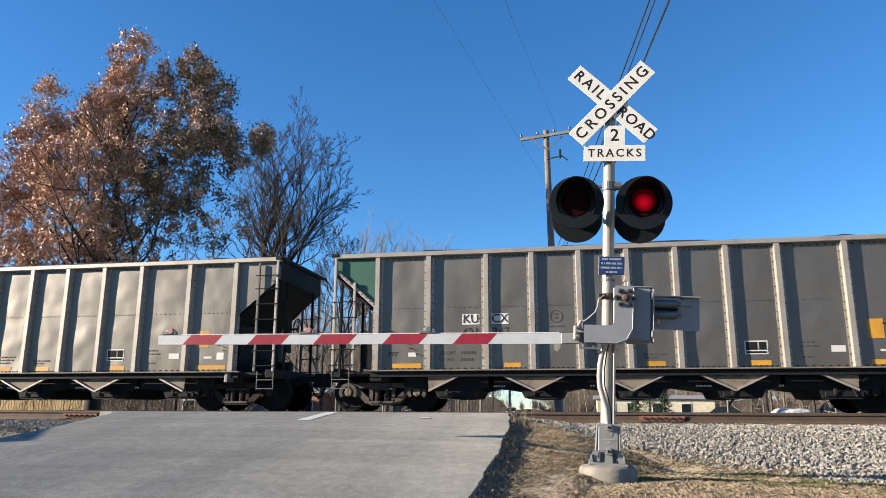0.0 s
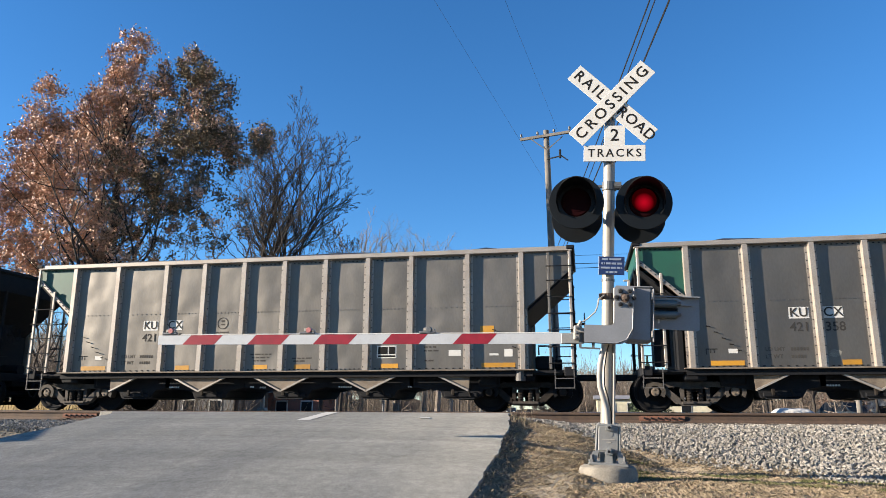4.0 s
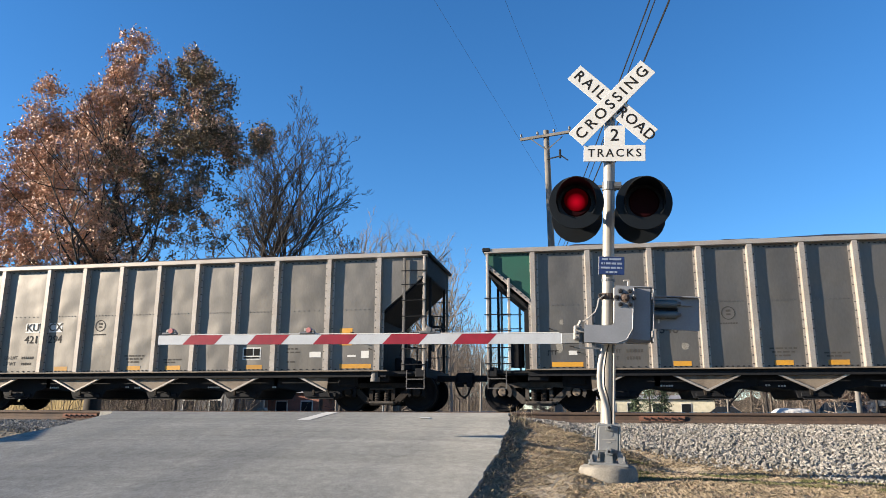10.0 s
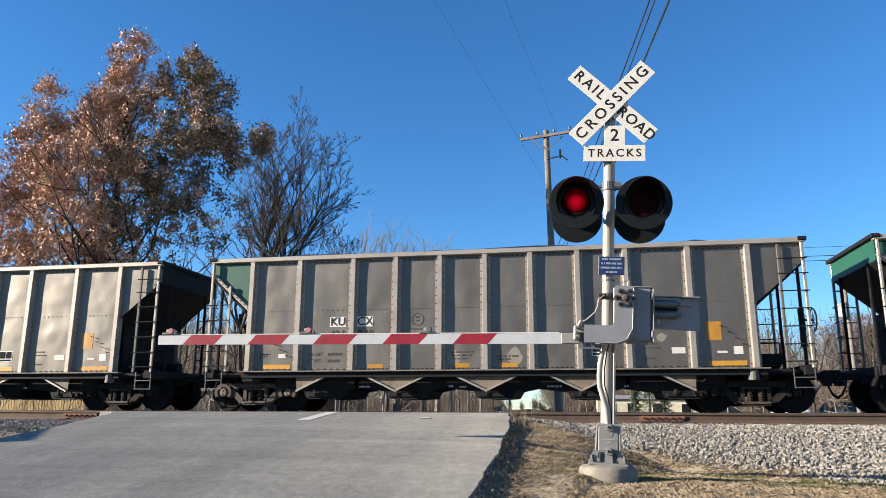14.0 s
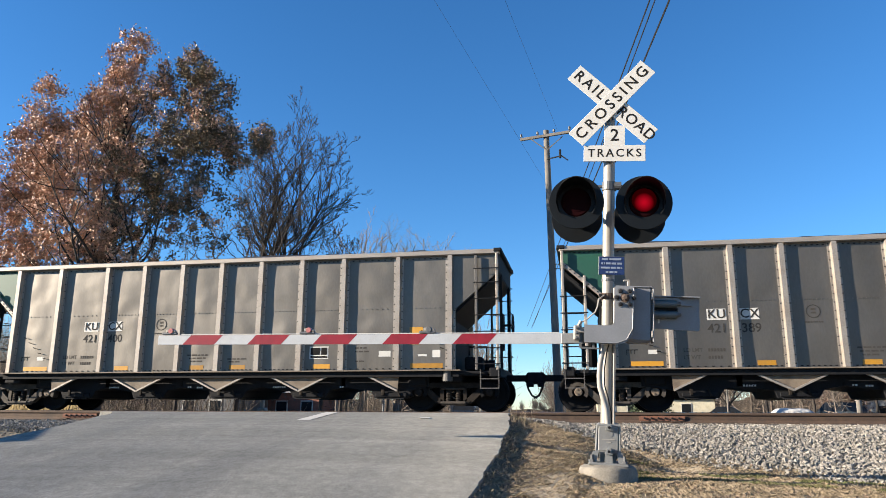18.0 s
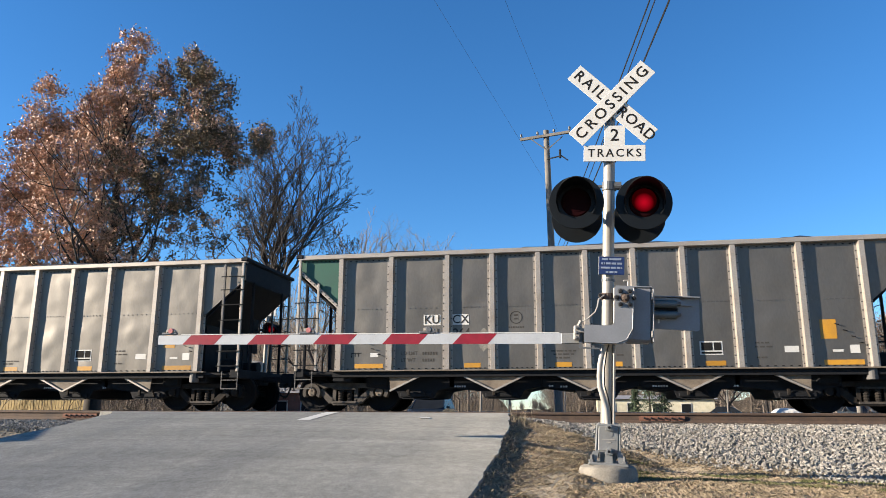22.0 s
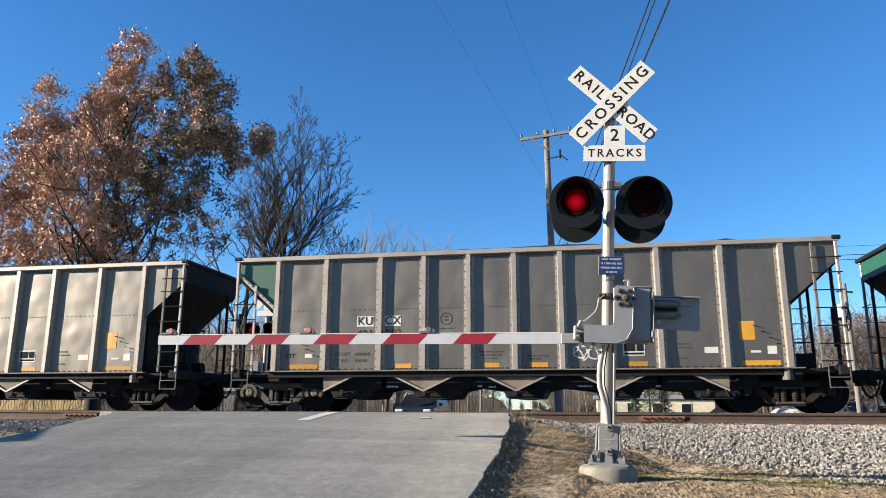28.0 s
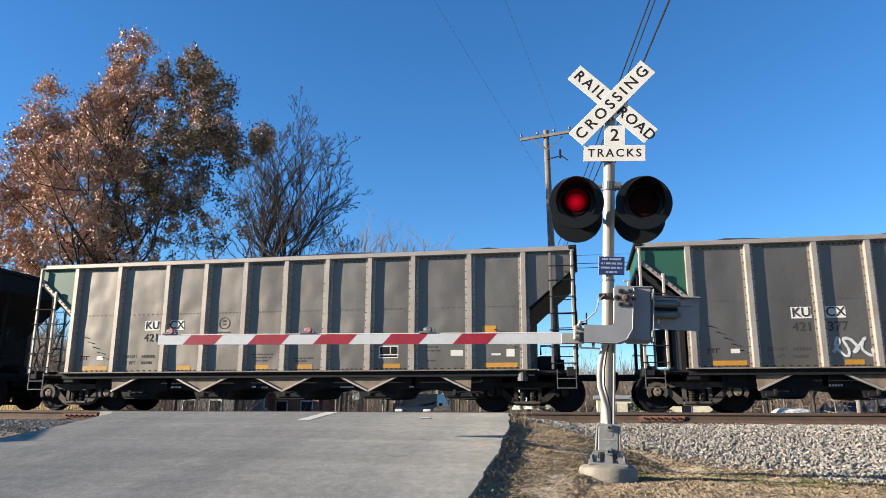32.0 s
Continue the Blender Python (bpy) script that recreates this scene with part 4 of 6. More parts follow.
def scrawl(car, x0, x1, z0, z1, material, seed, loops, r=0.014, label="sprayed scrawl"):
    """A looping spray-paint scrawl on one panel."""
    rng = random.Random(seed)
    b = Build()
    n = loops
    pts = []
    for i in range(n * 5 + 1):
        u = i / (n * 5)
        x = x0 + (x1 - x0) * u + 0.10 * math.sin(i * 1.9 + seed)
        z = (z0 + z1) / 2 + (z1 - z0) / 2 * math.sin(i * 1.3 + seed) * rng.uniform(0.5, 1.0)
        x = min(x1, max(x0, x))
        pts.append(Vector((x, PANEL - 0.012 - bulge(x, z), z)))
    smooth = []
    for i in range(len(pts) - 1):
        p = [pts[max(0, i - 1)], pts[i], pts[i + 1], pts[min(len(pts) - 1, i + 2)]]
        for q in range(4):
            t = q / 4
            smooth.append(0.5 * (2 * p[1] + (p[2] - p[0]) * t + (2 * p[0] - 5 * p[1] + 4 * p[2] - p[3]) * t * t + (3 * p[1] - p[0] - 3 * p[2] + p[3]) * t ** 3))
    k = len(b.v)
    for i, p in enumerate(smooth):          # a flat ribbon of paint
        d = (smooth[min(i + 1, len(smooth) - 1)] - smooth[max(i - 1, 0)]).normalized()
        nrm = Vector((-d.z, 0, d.x)) * r * rng.uniform(0.8, 1.2)
        b.v += [tuple(p + nrm), tuple(p - nrm)]
    b.f = [(2 * i, 2 * i + 1, 2 * i + 3, 2 * i + 2) for i in range(len(smooth) - 1)]
    part("scrawl", b, material, car, label)


def scuff(car, x, z, w, h, seed):
    """An irregular pale smear on the paint."""
    rng = random.Random(seed)
    n = 16
    ring = [(w * math.cos(2 * math.pi * i / n) * rng.uniform(0.65, 1.05), h * math.sin(2 * math.pi * i / n) * rng.uniform(0.65, 1.05)) for i in range(n)]
    b = Build()
    for u in (1.0, 0.66, 0.33):
        b.v += [(x + u * p, PANEL - 0.005 - bulge(x + u * p, z + u * q), z + u * q) for p, q in ring]
    b.v.append((x, PANEL - 0.005 - bulge(x, z), z))
    for k in (0, 1):
        b.f += [(k * n + i, k * n + (i + 1) % n, (k + 1) * n + (i + 1) % n, (k + 1) * n + i) for i in range(n)]
    b.f += [(2 * n + i, 2 * n + (i + 1) % n, 3 * n) for i in range(n)]
    part("scuff", b, M["dust"], car, "pale smear")


scrawl(cars[9], 1.55, 2.3, 1.25, 1.6, M["chalk"], 3, 4)
scrawl(cars[9], 4.2, 4.85, 1.3, 1.62, M["chalk"], 5, 4)
scrawl(cars[9], 5.3, 6.0, 1.15, 1.62, M["chalk"], 8, 5)
scrawl(cars[9], 7.45, 8.2, 1.2, 1.7, M["soot"], 12, 3, 0.02)
scrawl(cars[9], 8.6, 9.4, 1.2, 1.9, M["soot"], 14, 5, 0.016)
scrawl(cars[9], 9.8, 10.4, 1.62, 1.9, M["chalk"], 15, 3)
scrawl(cars[9], 10.9, 11.9, 1.66, 1.98, M["chalk"], 17, 5)
scrawl(cars[9], 10.95, 11.85, 1.18, 1.5, M["soot"], 21, 6, 0.016)
scrawl(cars[9], 12.78, 13.25, 1.5, 1.72, M["chalk"], 23, 3)
scrawl(cars[19], 8.65, 9.35, 1.15, 1.6, M["chalk"], 31, 4, 0.018)
scrawl(cars[21], 4.1, 4.9, 1.2, 1.7, M["chalk"], 37, 3, 0.03)
scrawl(cars[21], 5.25, 5.9, 1.2, 1.75, M["red_spray"], 41, 3, 0.03)
for k, x, z, w, h in ((3, 8.9, 1.75, 0.16, 0.3), (3, 9.0, 1.5, 0.2, 0.12), (3, 10.2, 1.7, 0.12, 0.2), (3, 11.5, 1.6, 0.2, 0.3), (3, 12.6, 1.8, 0.15, 0.2), (3, 4.2, 1.3, 0.15, 0.1), (3, 6.6, 1.2, 0.2, 0.2),
                      (7, 1.8, 2.1, 0.06, 0.08), (7, 4.6, 1.5, 0.1, 0.1), (7, 1.75, 1.55, 0.1, 0.2), (1, 5.6, 1.6, 0.1, 0.22), (15, 1.7, 1.8, 0.3, 0.15), (15, 4.8, 1.7, 0.15, 0.3), (10, 6.5, 1.3, 0.2, 0.2), (10, 8.0, 1.3, 0.2, 0.25), (10, 11.4, 1.7, 0.15, 0.1), (22, 13.1, 1.7, 0.2, 0.15)):
    scuff(cars[k], x, z, w, h, k * 7 + int(x * 10))

# ---- crossing signal ----
MAST = (0.202, 8.58, -0.74)
LEAN = Matrix.Translation(MAST) @ Euler((radians(1.6), radians(3.15), 0)).to_matrix().to_4x4() @ Matrix.Translation((-0.215, -8.58, 0.22))
# parts of the mast are laid out upright round (0.215, 8.58), with z = 0 at the base plate


def disc_lamp(signal, x, y, z, facing, lit):
    """A round black background with a hooded red lamp."""
    d = -facing
    lamp = part("lamp_disc", Build().lathe([(0, 0.305), (d * 0.012, 0.31), (d * 0.02, 0.305), (d * 0.02, 0.17), (d * 0.006, 0.16)], (x, y, z), n=40), M["lampblack"], signal, "round matt black background disc", True)
    b = Build()
    b.lathe([(0, 0.05), (-d * 0.03, 0.13), (-d * 0.16, 0.15), (-d * 0.22, 0.10), (-d * 0.23, 0.0)], (x, y, z), n=24)
    part("lamp_housing", b, M["lampblack"], lamp, smooth=True)
    # hood: a half tube over the lens, cut back below
    b = Build()
    n = 26
    for j in range(n + 1):
        w = -0.6 + (math.pi + 1.2) * j / n
        reach = 0.08 + 0.30 * max(0.0, math.sin(w)) ** 0.5
        for r in (0.212, 0.204):
            b.v.append((x + r * math.cos(w), y, z + r * math.sin(w)))
            b.v.append((x + r * 1.06 * math.cos(w), y + d * reach, z + r * 1.06 * math.sin(w) - 0.02))
    for j in range(n):
        k = 4 * j
        b.f += [(k, k + 1, k + 5, k + 4), (k + 2, k + 6, k + 7, k + 3), (k + 1, k + 3, k + 7, k + 5)]
    part("hood", b, M["lampblack"], lamp, smooth=True)
    # dark lens; the flasher before it turns its bright face to the front and away again
    lens = Build().lathe([(0, 0.168), (d * 0.012, 0.168), (d * 0.02, 0.15)], (0, 0, 0), n=32)
    o = part("lens", lens, M["lens"], lamp, "unlit dark red lens")
    o.location = (x, y + d * 0.004, z)
    bulb = None
    if lit:
        bulb = part("flasher", Build().lathe([(d * 0.001, 0.135), (d * 0.006, 0.133), (d * 0.016, 0.09), (d * 0.020, 0.03)], (0, 0, 0), n=32), M["glow"], lamp, "red lamp that flashes in turn with its pair", True)
        me = bulb.data
        me.materials.append(M["lens"])
        for p in me.polygons:
            if p.normal.y * d < -0.5:
                p.material_index = 1
        bulb.location = (x, y + d * 0.03, z + 0.025)
    return bulb


def crossing_signal():
    sg = thing("crossing_signal", "railroad crossing signal mast with crossbuck, flashing red lamps and gate drive", "crossing signal", LEAN)
    X, Y = 0.215, 8.58
    part("mast", Build().tube([(X, Y, 0.02), (X, Y, 4.17)], 0.068, 20), M["alu"], sg, "pale tubular metal mast", True)
    part("mast_cap", Build().lathe([(0, 0.075), (0.03, 0.075), (0.05, 0.04)], (X, Y, 4.17), (0, 0, 1), 20), M["alu"], sg)
    # crossbuck
    c = Vector((X + 0.02, Y - 0.10, 4.178))
    for word, turn, off in (("RAIL   ROAD", -42.6, 0.0), ("CROSSING", 47.2, -0.02)):
        blade = part("crossbuck_blade", Build().box((0, 0, 0), (1.24, 0.008, 0.232), 0.003), M["white"], sg, "white reflective crossbuck blade with black capitals")
        blade.location, blade.rotation_euler = c + Vector((0, off, 0)), (0, radians(-turn), 0)
        if word == "CROSSING":
            o = part("lettering", lettering(word, 0.185, M["black"], spacing=1.42), None, blade)
            o.location = (0, -0.0049, 0)
        else:
            for w, x, wide in (("RAIL", -0.358, 1.34), ("ROAD", 0.385, 1.12)):
                o = part("lettering", lettering(w, 0.180, M["black"], spacing=wide), None, blade)
                o.location = (x, -0.0049, 0)
    for word, z, w, h, size in (("2", 3.765, 0.245, 0.25, 0.21), ("TRACKS", 3.545, 0.715, 0.20, 0.138)):
        plate = part("sign_plate", Build().box((0, 0, 0), (w, 0.008, h), 0.003), M["white"], sg, "white sign plate reading " + word.lower())
        plate.location = (X + 0.055, Y - 0.10, z + 0.008)
        o = part("lettering", lettering(word, size, M["black"], spacing=1.32), None, plate)
        o.location = (0, -0.0049, 0)
    for z in (4.15, 3.70, 3.50):
        part("clamp", Build().lathe([(-0.02, 0.08), (0.02, 0.08)], (X, Y, z), (0, 0, 1), 16).box((X, Y - 0.07, z), (0.08, 0.04, 0.04)), M["galv"], sg)
    # lamp pairs on a crossarm
    arm = Build()
    arm.tube([(X - 0.40, Y, 3.17), (X + 0.40, Y, 3.17)], 0.020, 10)
    part("lamp_crossarm", arm, M["galv"], sg, smooth=True)
    part("lamp_hub", Build().lathe([(-0.05, 0.082), (0.05, 0.082)], (X, Y, 3.17), (0, 0, 1), 16).tube([(X + 0.06, Y - 0.03, 3.17), (X + 0.14, Y - 0.03, 3.17)], 0.05, 12), M["galv"], sg)
    bulbs = []
    for x in (-0.375, 0.37):
        bulbs.append(disc_lamp(sg, X + x, Y - 0.42, 2.865, 1, True))
        disc_lamp(sg, X + x, Y + 0.30, 2.855, -1, False)
        part("lamp_bracket", Build().tube([(X + x, Y, 3.17), (X + x, Y - 0.05, 2.87), (X + x, Y - 0.2, 2.80)], 0.03, 8).tube([(X + x, Y, 3.17), (X + x, Y + 0.1, 2.85)], 0.03, 8), M["lampblack"], sg)
    # blue notice
    n = part("notice_plate", Build().box((X + 0.035, Y - 0.09, 2.20), (0.292, 0.006, 0.216), 0.002), M["galv"], sg, "small blue emergency notice with rows of pale lettering")
    part("notice_face", Build().box((X + 0.035, Y - 0.094, 2.20), (0.286, 0.006, 0.210), 0.002), M["blue"], n)
    for z, words in ((2.275, (0.07, 0.135)), (2.225, (0.02, 0.012, 0.05, 0.05, 0.055)), (2.175, (0.10, 0.055, 0.04, 0.01)), (2.125, (0.03, 0.045, 0.03))):
        x = X + 0.035 - (sum(words) + 0.012 * (len(words) - 1)) / 2
        for w in words:
            part("text_bar", Build().box((x + w / 2, Y - 0.099, z), (w, 0.004, 0.022)), M["notice_ink"], n)
            x += w + 0.012
    # gate drive: a tall housing with a swept elbow bracket before it
    drive = part("gate_drive", Build().box((X + 0.335, Y - 0.02, 1.635), (0.30, 0.36, 0.62), 0.03), M["drive"], sg, "grey gate drive housing")
    part("drive_lid", Build().box((X + 0.335, Y - 0.02, 1.947), (0.304, 0.364, 0.016), 0.006), M["drive"], drive)
    part("drive_flange", Build().box((X + 0.492, Y - 0.10, 1.63), (0.016, 0.24, 0.60), 0.005), M["drive"], drive)
    for z in (1.42, 1.84):
        part("door_hinge", Build().tube([(X + 0.48, Y - 0.21, z - 0.035), (X + 0.48, Y - 0.21, z + 0.035)], 0.016, 8), M["alu"], drive, smooth=True)
    b = Build()
    pts = [(X + 0.085, 1.945), (X + 0.262, 1.945), (X + 0.284, 1.922), (X + 0.272, 1.50)]
    pts += [(X + 0.102 + 0.168 * math.cos(w), 1.46 + 0.166 * math.sin(w)) for w in [radians(-10 * k) for k in range(10)]]
    pts += [(X - 0.262, 1.294), (X - 0.262, 1.495), (X + 0.005, 1.495)]
    pts += [(X + 0.005 + 0.062 * math.sin(w), 1.557 - 0.062 * math.cos(w)) for w in [radians(15 * k) for k in range(1, 6)]]
    pts += [(X + 0.068, 1.57), (X + 0.067, 1.925)]
    b.prism(pts, Y - 0.28, Y - 0.19)
    cover = part("arm_cover", b, M["drive"], sg, "grey elbow-shaped gate arm bracket")
    part("cover_rim", Build().tube([(X - 0.255, Y - 0.284, 1.30), (X + 0.09, Y - 0.284, 1.30), (X + 0.20, Y - 0.284, 1.345), (X + 0.262, Y - 0.284, 1.46), (X + 0.276, Y - 0.284, 1.92)], 0.006, 5), M["drive"], cover)
    for dx, dz in ((-0.047, 0.072), (0.052, 0.072), (-0.088, 0.0), (0.095, 0.0), (-0.047, -0.075), (0.052, -0.075)):
        bolt = part("bolt", Build().lathe([(0, 0.024), (-0.022, 0.024), (-0.034, 0.016)], (X + 0.178 + dx, Y - 0.28, 1.808 + dz), n=6), M["under"], cover)
        part("washer", Build().lathe([(0, 0.034), (-0.006, 0.034)], (X + 0.178 + dx, Y - 0.281, 1.808 + dz), n=12), M["galv"], bolt)
    part("hub_nut", Build().lathe([(0, 0.055), (-0.012, 0.055), (-0.012, 0.038), (-0.05, 0.038), (-0.06, 0.02)], (X + 0.178, Y - 0.28, 1.808), n=8), M["rust"], cover, "rusty hub nut")
    part("drive_latch", Build().box((X + 0.225, Y - 0.16, 1.99), (0.03, 0.03, 0.08), 0.006).box((X + 0.20, Y - 0.16, 2.02), (0.07, 0.03, 0.02), 0.005), M["alu"], sg)
    # strap under the elbow, and the clamp that takes the arm's butt
    part("strap", Build().bar((X - 0.305, Y - 0.22, 1.49), (X - 0.303, Y - 0.22, 1.24), 0.03, 0.022).bar((X - 0.31, Y - 0.22, 1.238), (X - 0.085, Y - 0.22, 1.236), 0.03, 0.018).bar((X - 0.16, Y - 0.22, 1.24), (X - 0.16, Y - 0.22, 1.30), 0.03, 0.018), M["galv"], sg)
    clamp = part("arm_clamp", Build().box((X - 0.345, Y - 0.22, 1.40), (0.07, 0.09, 0.17), 0.012).box((X - 0.295, Y - 0.24, 1.43), (0.08, 0.05, 0.06), 0.012), M["alu"], sg, "pale cast arm clamp")
    for z in (1.345, 1.40, 1.455):
        part("bolt", Build().lathe([(0, 0.02), (-0.03, 0.02), (-0.036, 0.012)], (X - 0.345, Y - 0.265, z), n=6), M["galv"], clamp)
    part("lead_gland", Build().tube([(X - 0.33, Y - 0.20, 1.47), (X - 0.30, Y - 0.20, 1.54)], 0.022, 8), M["alu"], sg)
    # counterweight plate with its slanted web and two dampers
    b = Build()
    b.prism([(X + 0.49, 1.868), (X + 0.99, 1.858), (X + 1.008, 1.84), (X + 1.008, 1.50), (X + 0.99, 1.487), (X + 0.49, 1.50)], Y - 0.02, Y + 0.015)
    plate = part("counterweight_plate", b, M["drive"], sg, "flat grey counterweight plate")
    part("plate_flange", Build().box((X + 0.75, Y - 0.05, 1.862), (0.52, 0.07, 0.014), 0.003), M["drive"], plate)
    part("plate_web", Build().prism([(X + 0.49, 1.855), (X + 0.76, 1.85), (X + 0.93, 1.765), (X + 0.78, 1.765), (X + 0.70, 1.815), (X + 0.49, 1.815)], Y - 0.06, Y - 0.02), M["drive"], plate)
    for z in (1.655, 1.775):
        w = part("counterweight", Build().tube([(X + 0.49, Y - 0.07, z), (X + 0.74, Y - 0.07, z), (X + 0.755, Y - 0.07, z)], 0.045, 14), M["damper"], sg, "dull grey damper cylinder", True)
        part("rod", Build().tube([(X + 0.75, Y - 0.07, z), (X + 0.80, Y - 0.06, z + 0.01)], 0.02, 8), M["galv"], w)
    part("counterweight_slot", Build().box((X + 0.63, Y - 0.035, 1.715), (0.28, 0.03, 0.035)), M["under"], sg)
    part("plate_tag", Build().box((X + 0.565, Y - 0.024, 1.585), (0.02, 0.006, 0.05)), M["white"], plate)
    # cables: a flexible conduit beside the mast, a dark lead, and a thin lead to the arm
    part("conduit", Build().tube([(X - 0.004, Y - 0.15, 1.36), (X - 0.03, Y - 0.15, 1.28), (X - 0.060, Y - 0.15, 1.19), (X - 0.082, Y - 0.15, 1.06), (X - 0.088, Y - 0.15, 0.94), (X - 0.080, Y - 0.15, 0.82), (X - 0.045, Y - 0.15, 0.70), (X - 0.008, Y - 0.15, 0.58), (X + 0.010, Y - 0.14, 0.40)], 0.031, 12), M["conduit"], sg, "pale flexible conduit", True)
    part("dark_lead", Build().tube([(X + 0.02, Y - 0.14, 1.32), (X - 0.01, Y - 0.14, 1.20), (X - 0.035, Y - 0.14, 1.00), (X - 0.030, Y - 0.14, 0.84), (X + 0.012, Y - 0.14, 0.70), (X + 0.045, Y - 0.14, 0.55), (X + 0.05, Y - 0.13, 0.40)], 0.006, 8), M["black"], sg, "black cable", True)
    part("side_conduit", Build().tube([(X + 0.075, Y - 0.04, 1.34), (X + 0.078, Y - 0.04, 0.42)], 0.016, 10), M["conduit"], sg, smooth=True)
    part("arm_lead", Build().tube([(X - 0.045, Y - 0.12, 1.85), (X - 0.104, Y - 0.18, 1.80), (X - 0.122, Y - 0.20, 1.70), (X - 0.145, Y - 0.20, 1.645), (X - 0.227, Y - 0.20, 1.567), (X - 0.301, Y - 0.20, 1.52)], 0.009, 6), M["conduit"], sg, smooth=True)
    band = part("mast_clamp", Build().lathe([(-0.035, 0.086), (0.035, 0.086)], (X, Y, 1.85), (0, 0, 1), 16).box((X - 0.07, Y - 0.07, 1.85), (0.07, 0.05, 0.05), 0.008), M["rust"], sg, "rusty mast band")
    part("bolt", Build().lathe([(0, 0.02), (-0.03, 0.02)], (X - 0.085, Y - 0.09, 1.85), n=6), M["under"], band)
    part("side_rail", Build().box((X + 0.075, Y - 0.06, 1.72), (0.03, 0.03, 0.46), 0.006), M["alu"], sg)
    for z in (2.04, 1.50):
        part("band", Build().lathe([(-0.014, 0.075), (0.014, 0.075)], (X, Y, z), (0, 0, 1), 16), M["galv"], sg)
    # base casting: a flared pedestal with a raised door, lugs and feet
    base = part("junction_box", Build().prism([(X - 0.108, 0.40), (X - 0.085, 0.42), (X + 0.125, 0.42), (X + 0.146, 0.40), (X + 0.150, 0.13), (X + 0.130, 0.10), (X - 0.105, 0.10), (X - 0.124, 0.13)], Y - 0.18, Y + 0.10), M["cast"], sg, "pale cast metal junction box at the foot")
    part("box_door", Build().box((X + 0.016, Y - 0.188, 0.262), (0.215, 0.018, 0.265), 0.008), M["cast"], base)
    for x0, z0, x1, z1 in ((-0.10, 0.40, 0.132, 0.40), (-0.112, 0.125, 0.138, 0.125), (-0.104, 0.40, -0.115, 0.125), (0.136, 0.40, 0.142, 0.125)):
        part("door_rim", Build().tube([(X + x0, Y - 0.185, z0), (X + x1, Y - 0.185, z1)], 0.010, 6), M["cast"], base)
    part("box_bar", Build().box((X + 0.02, Y - 0.199, 0.255), (0.14, 0.004, 0.010)).box((X + 0.02, Y - 0.199, 0.225), (0.05, 0.004, 0.010)), M["conduit"], base)
    part("cast_mark", Build().lathe([(0, 0.034), (-0.004, 0.034), (-0.004, 0.022)], (X + 0.03, Y - 0.197, 0.315), n=16), M["cast"], base)
    for z in (0.385, 0.130):
        lug = part("door_lug", Build().prism([(X - 0.02, z - 0.03), (X + 0.065, z - 0.03), (X + 0.04, z + 0.035), (X + 0.005, z + 0.035)], Y - 0.235, Y - 0.195), M["cast"], base)
        part("bolt", Build().lathe([(0, 0.016), (-0.02, 0.016)], (X + 0.023, Y - 0.235, z), n=6), M["under"], lug)
    for q, lean in ((-0.115, -0.03), (0.135, 0.03)):
        part("foot", Build().prism([(X + q - 0.03, 0.12), (X + q + 0.03, 0.12), (X + q + lean + 0.035, 0.0), (X + q + lean - 0.035, 0.0)], Y - 0.20, Y - 0.12), M["cast"], base)
    part("foot", Build().prism([(X - 0.015, 0.11), (X + 0.06, 0.11), (X + 0.065, 0.0), (X - 0.02, 0.0)], Y - 0.21, Y - 0.10), M["cast"], base)
    part("pedestal_core", Build().box((X + 0.02, Y - 0.03, 0.05), (0.18, 0.16, 0.12), 0.01), M["cast"], base)
    part("base_plate", Build().box((X + 0.02, Y - 0.05, -0.008), (0.42, 0.38, 0.03), 0.006), M["cast"], base)
    for q in (-0.155, 0.19):
        part("anchor_bolt", Build().tube([(X + q, Y - 0.20, 0.0), (X + q, Y - 0.20, 0.085)], 0.018, 8).lathe([(0.01, 0.032), (0.035, 0.032)], (X + q, Y - 0.20, 0.0), (0, 0, 1), 6), M["galv"], base)
    return sg, bulbs


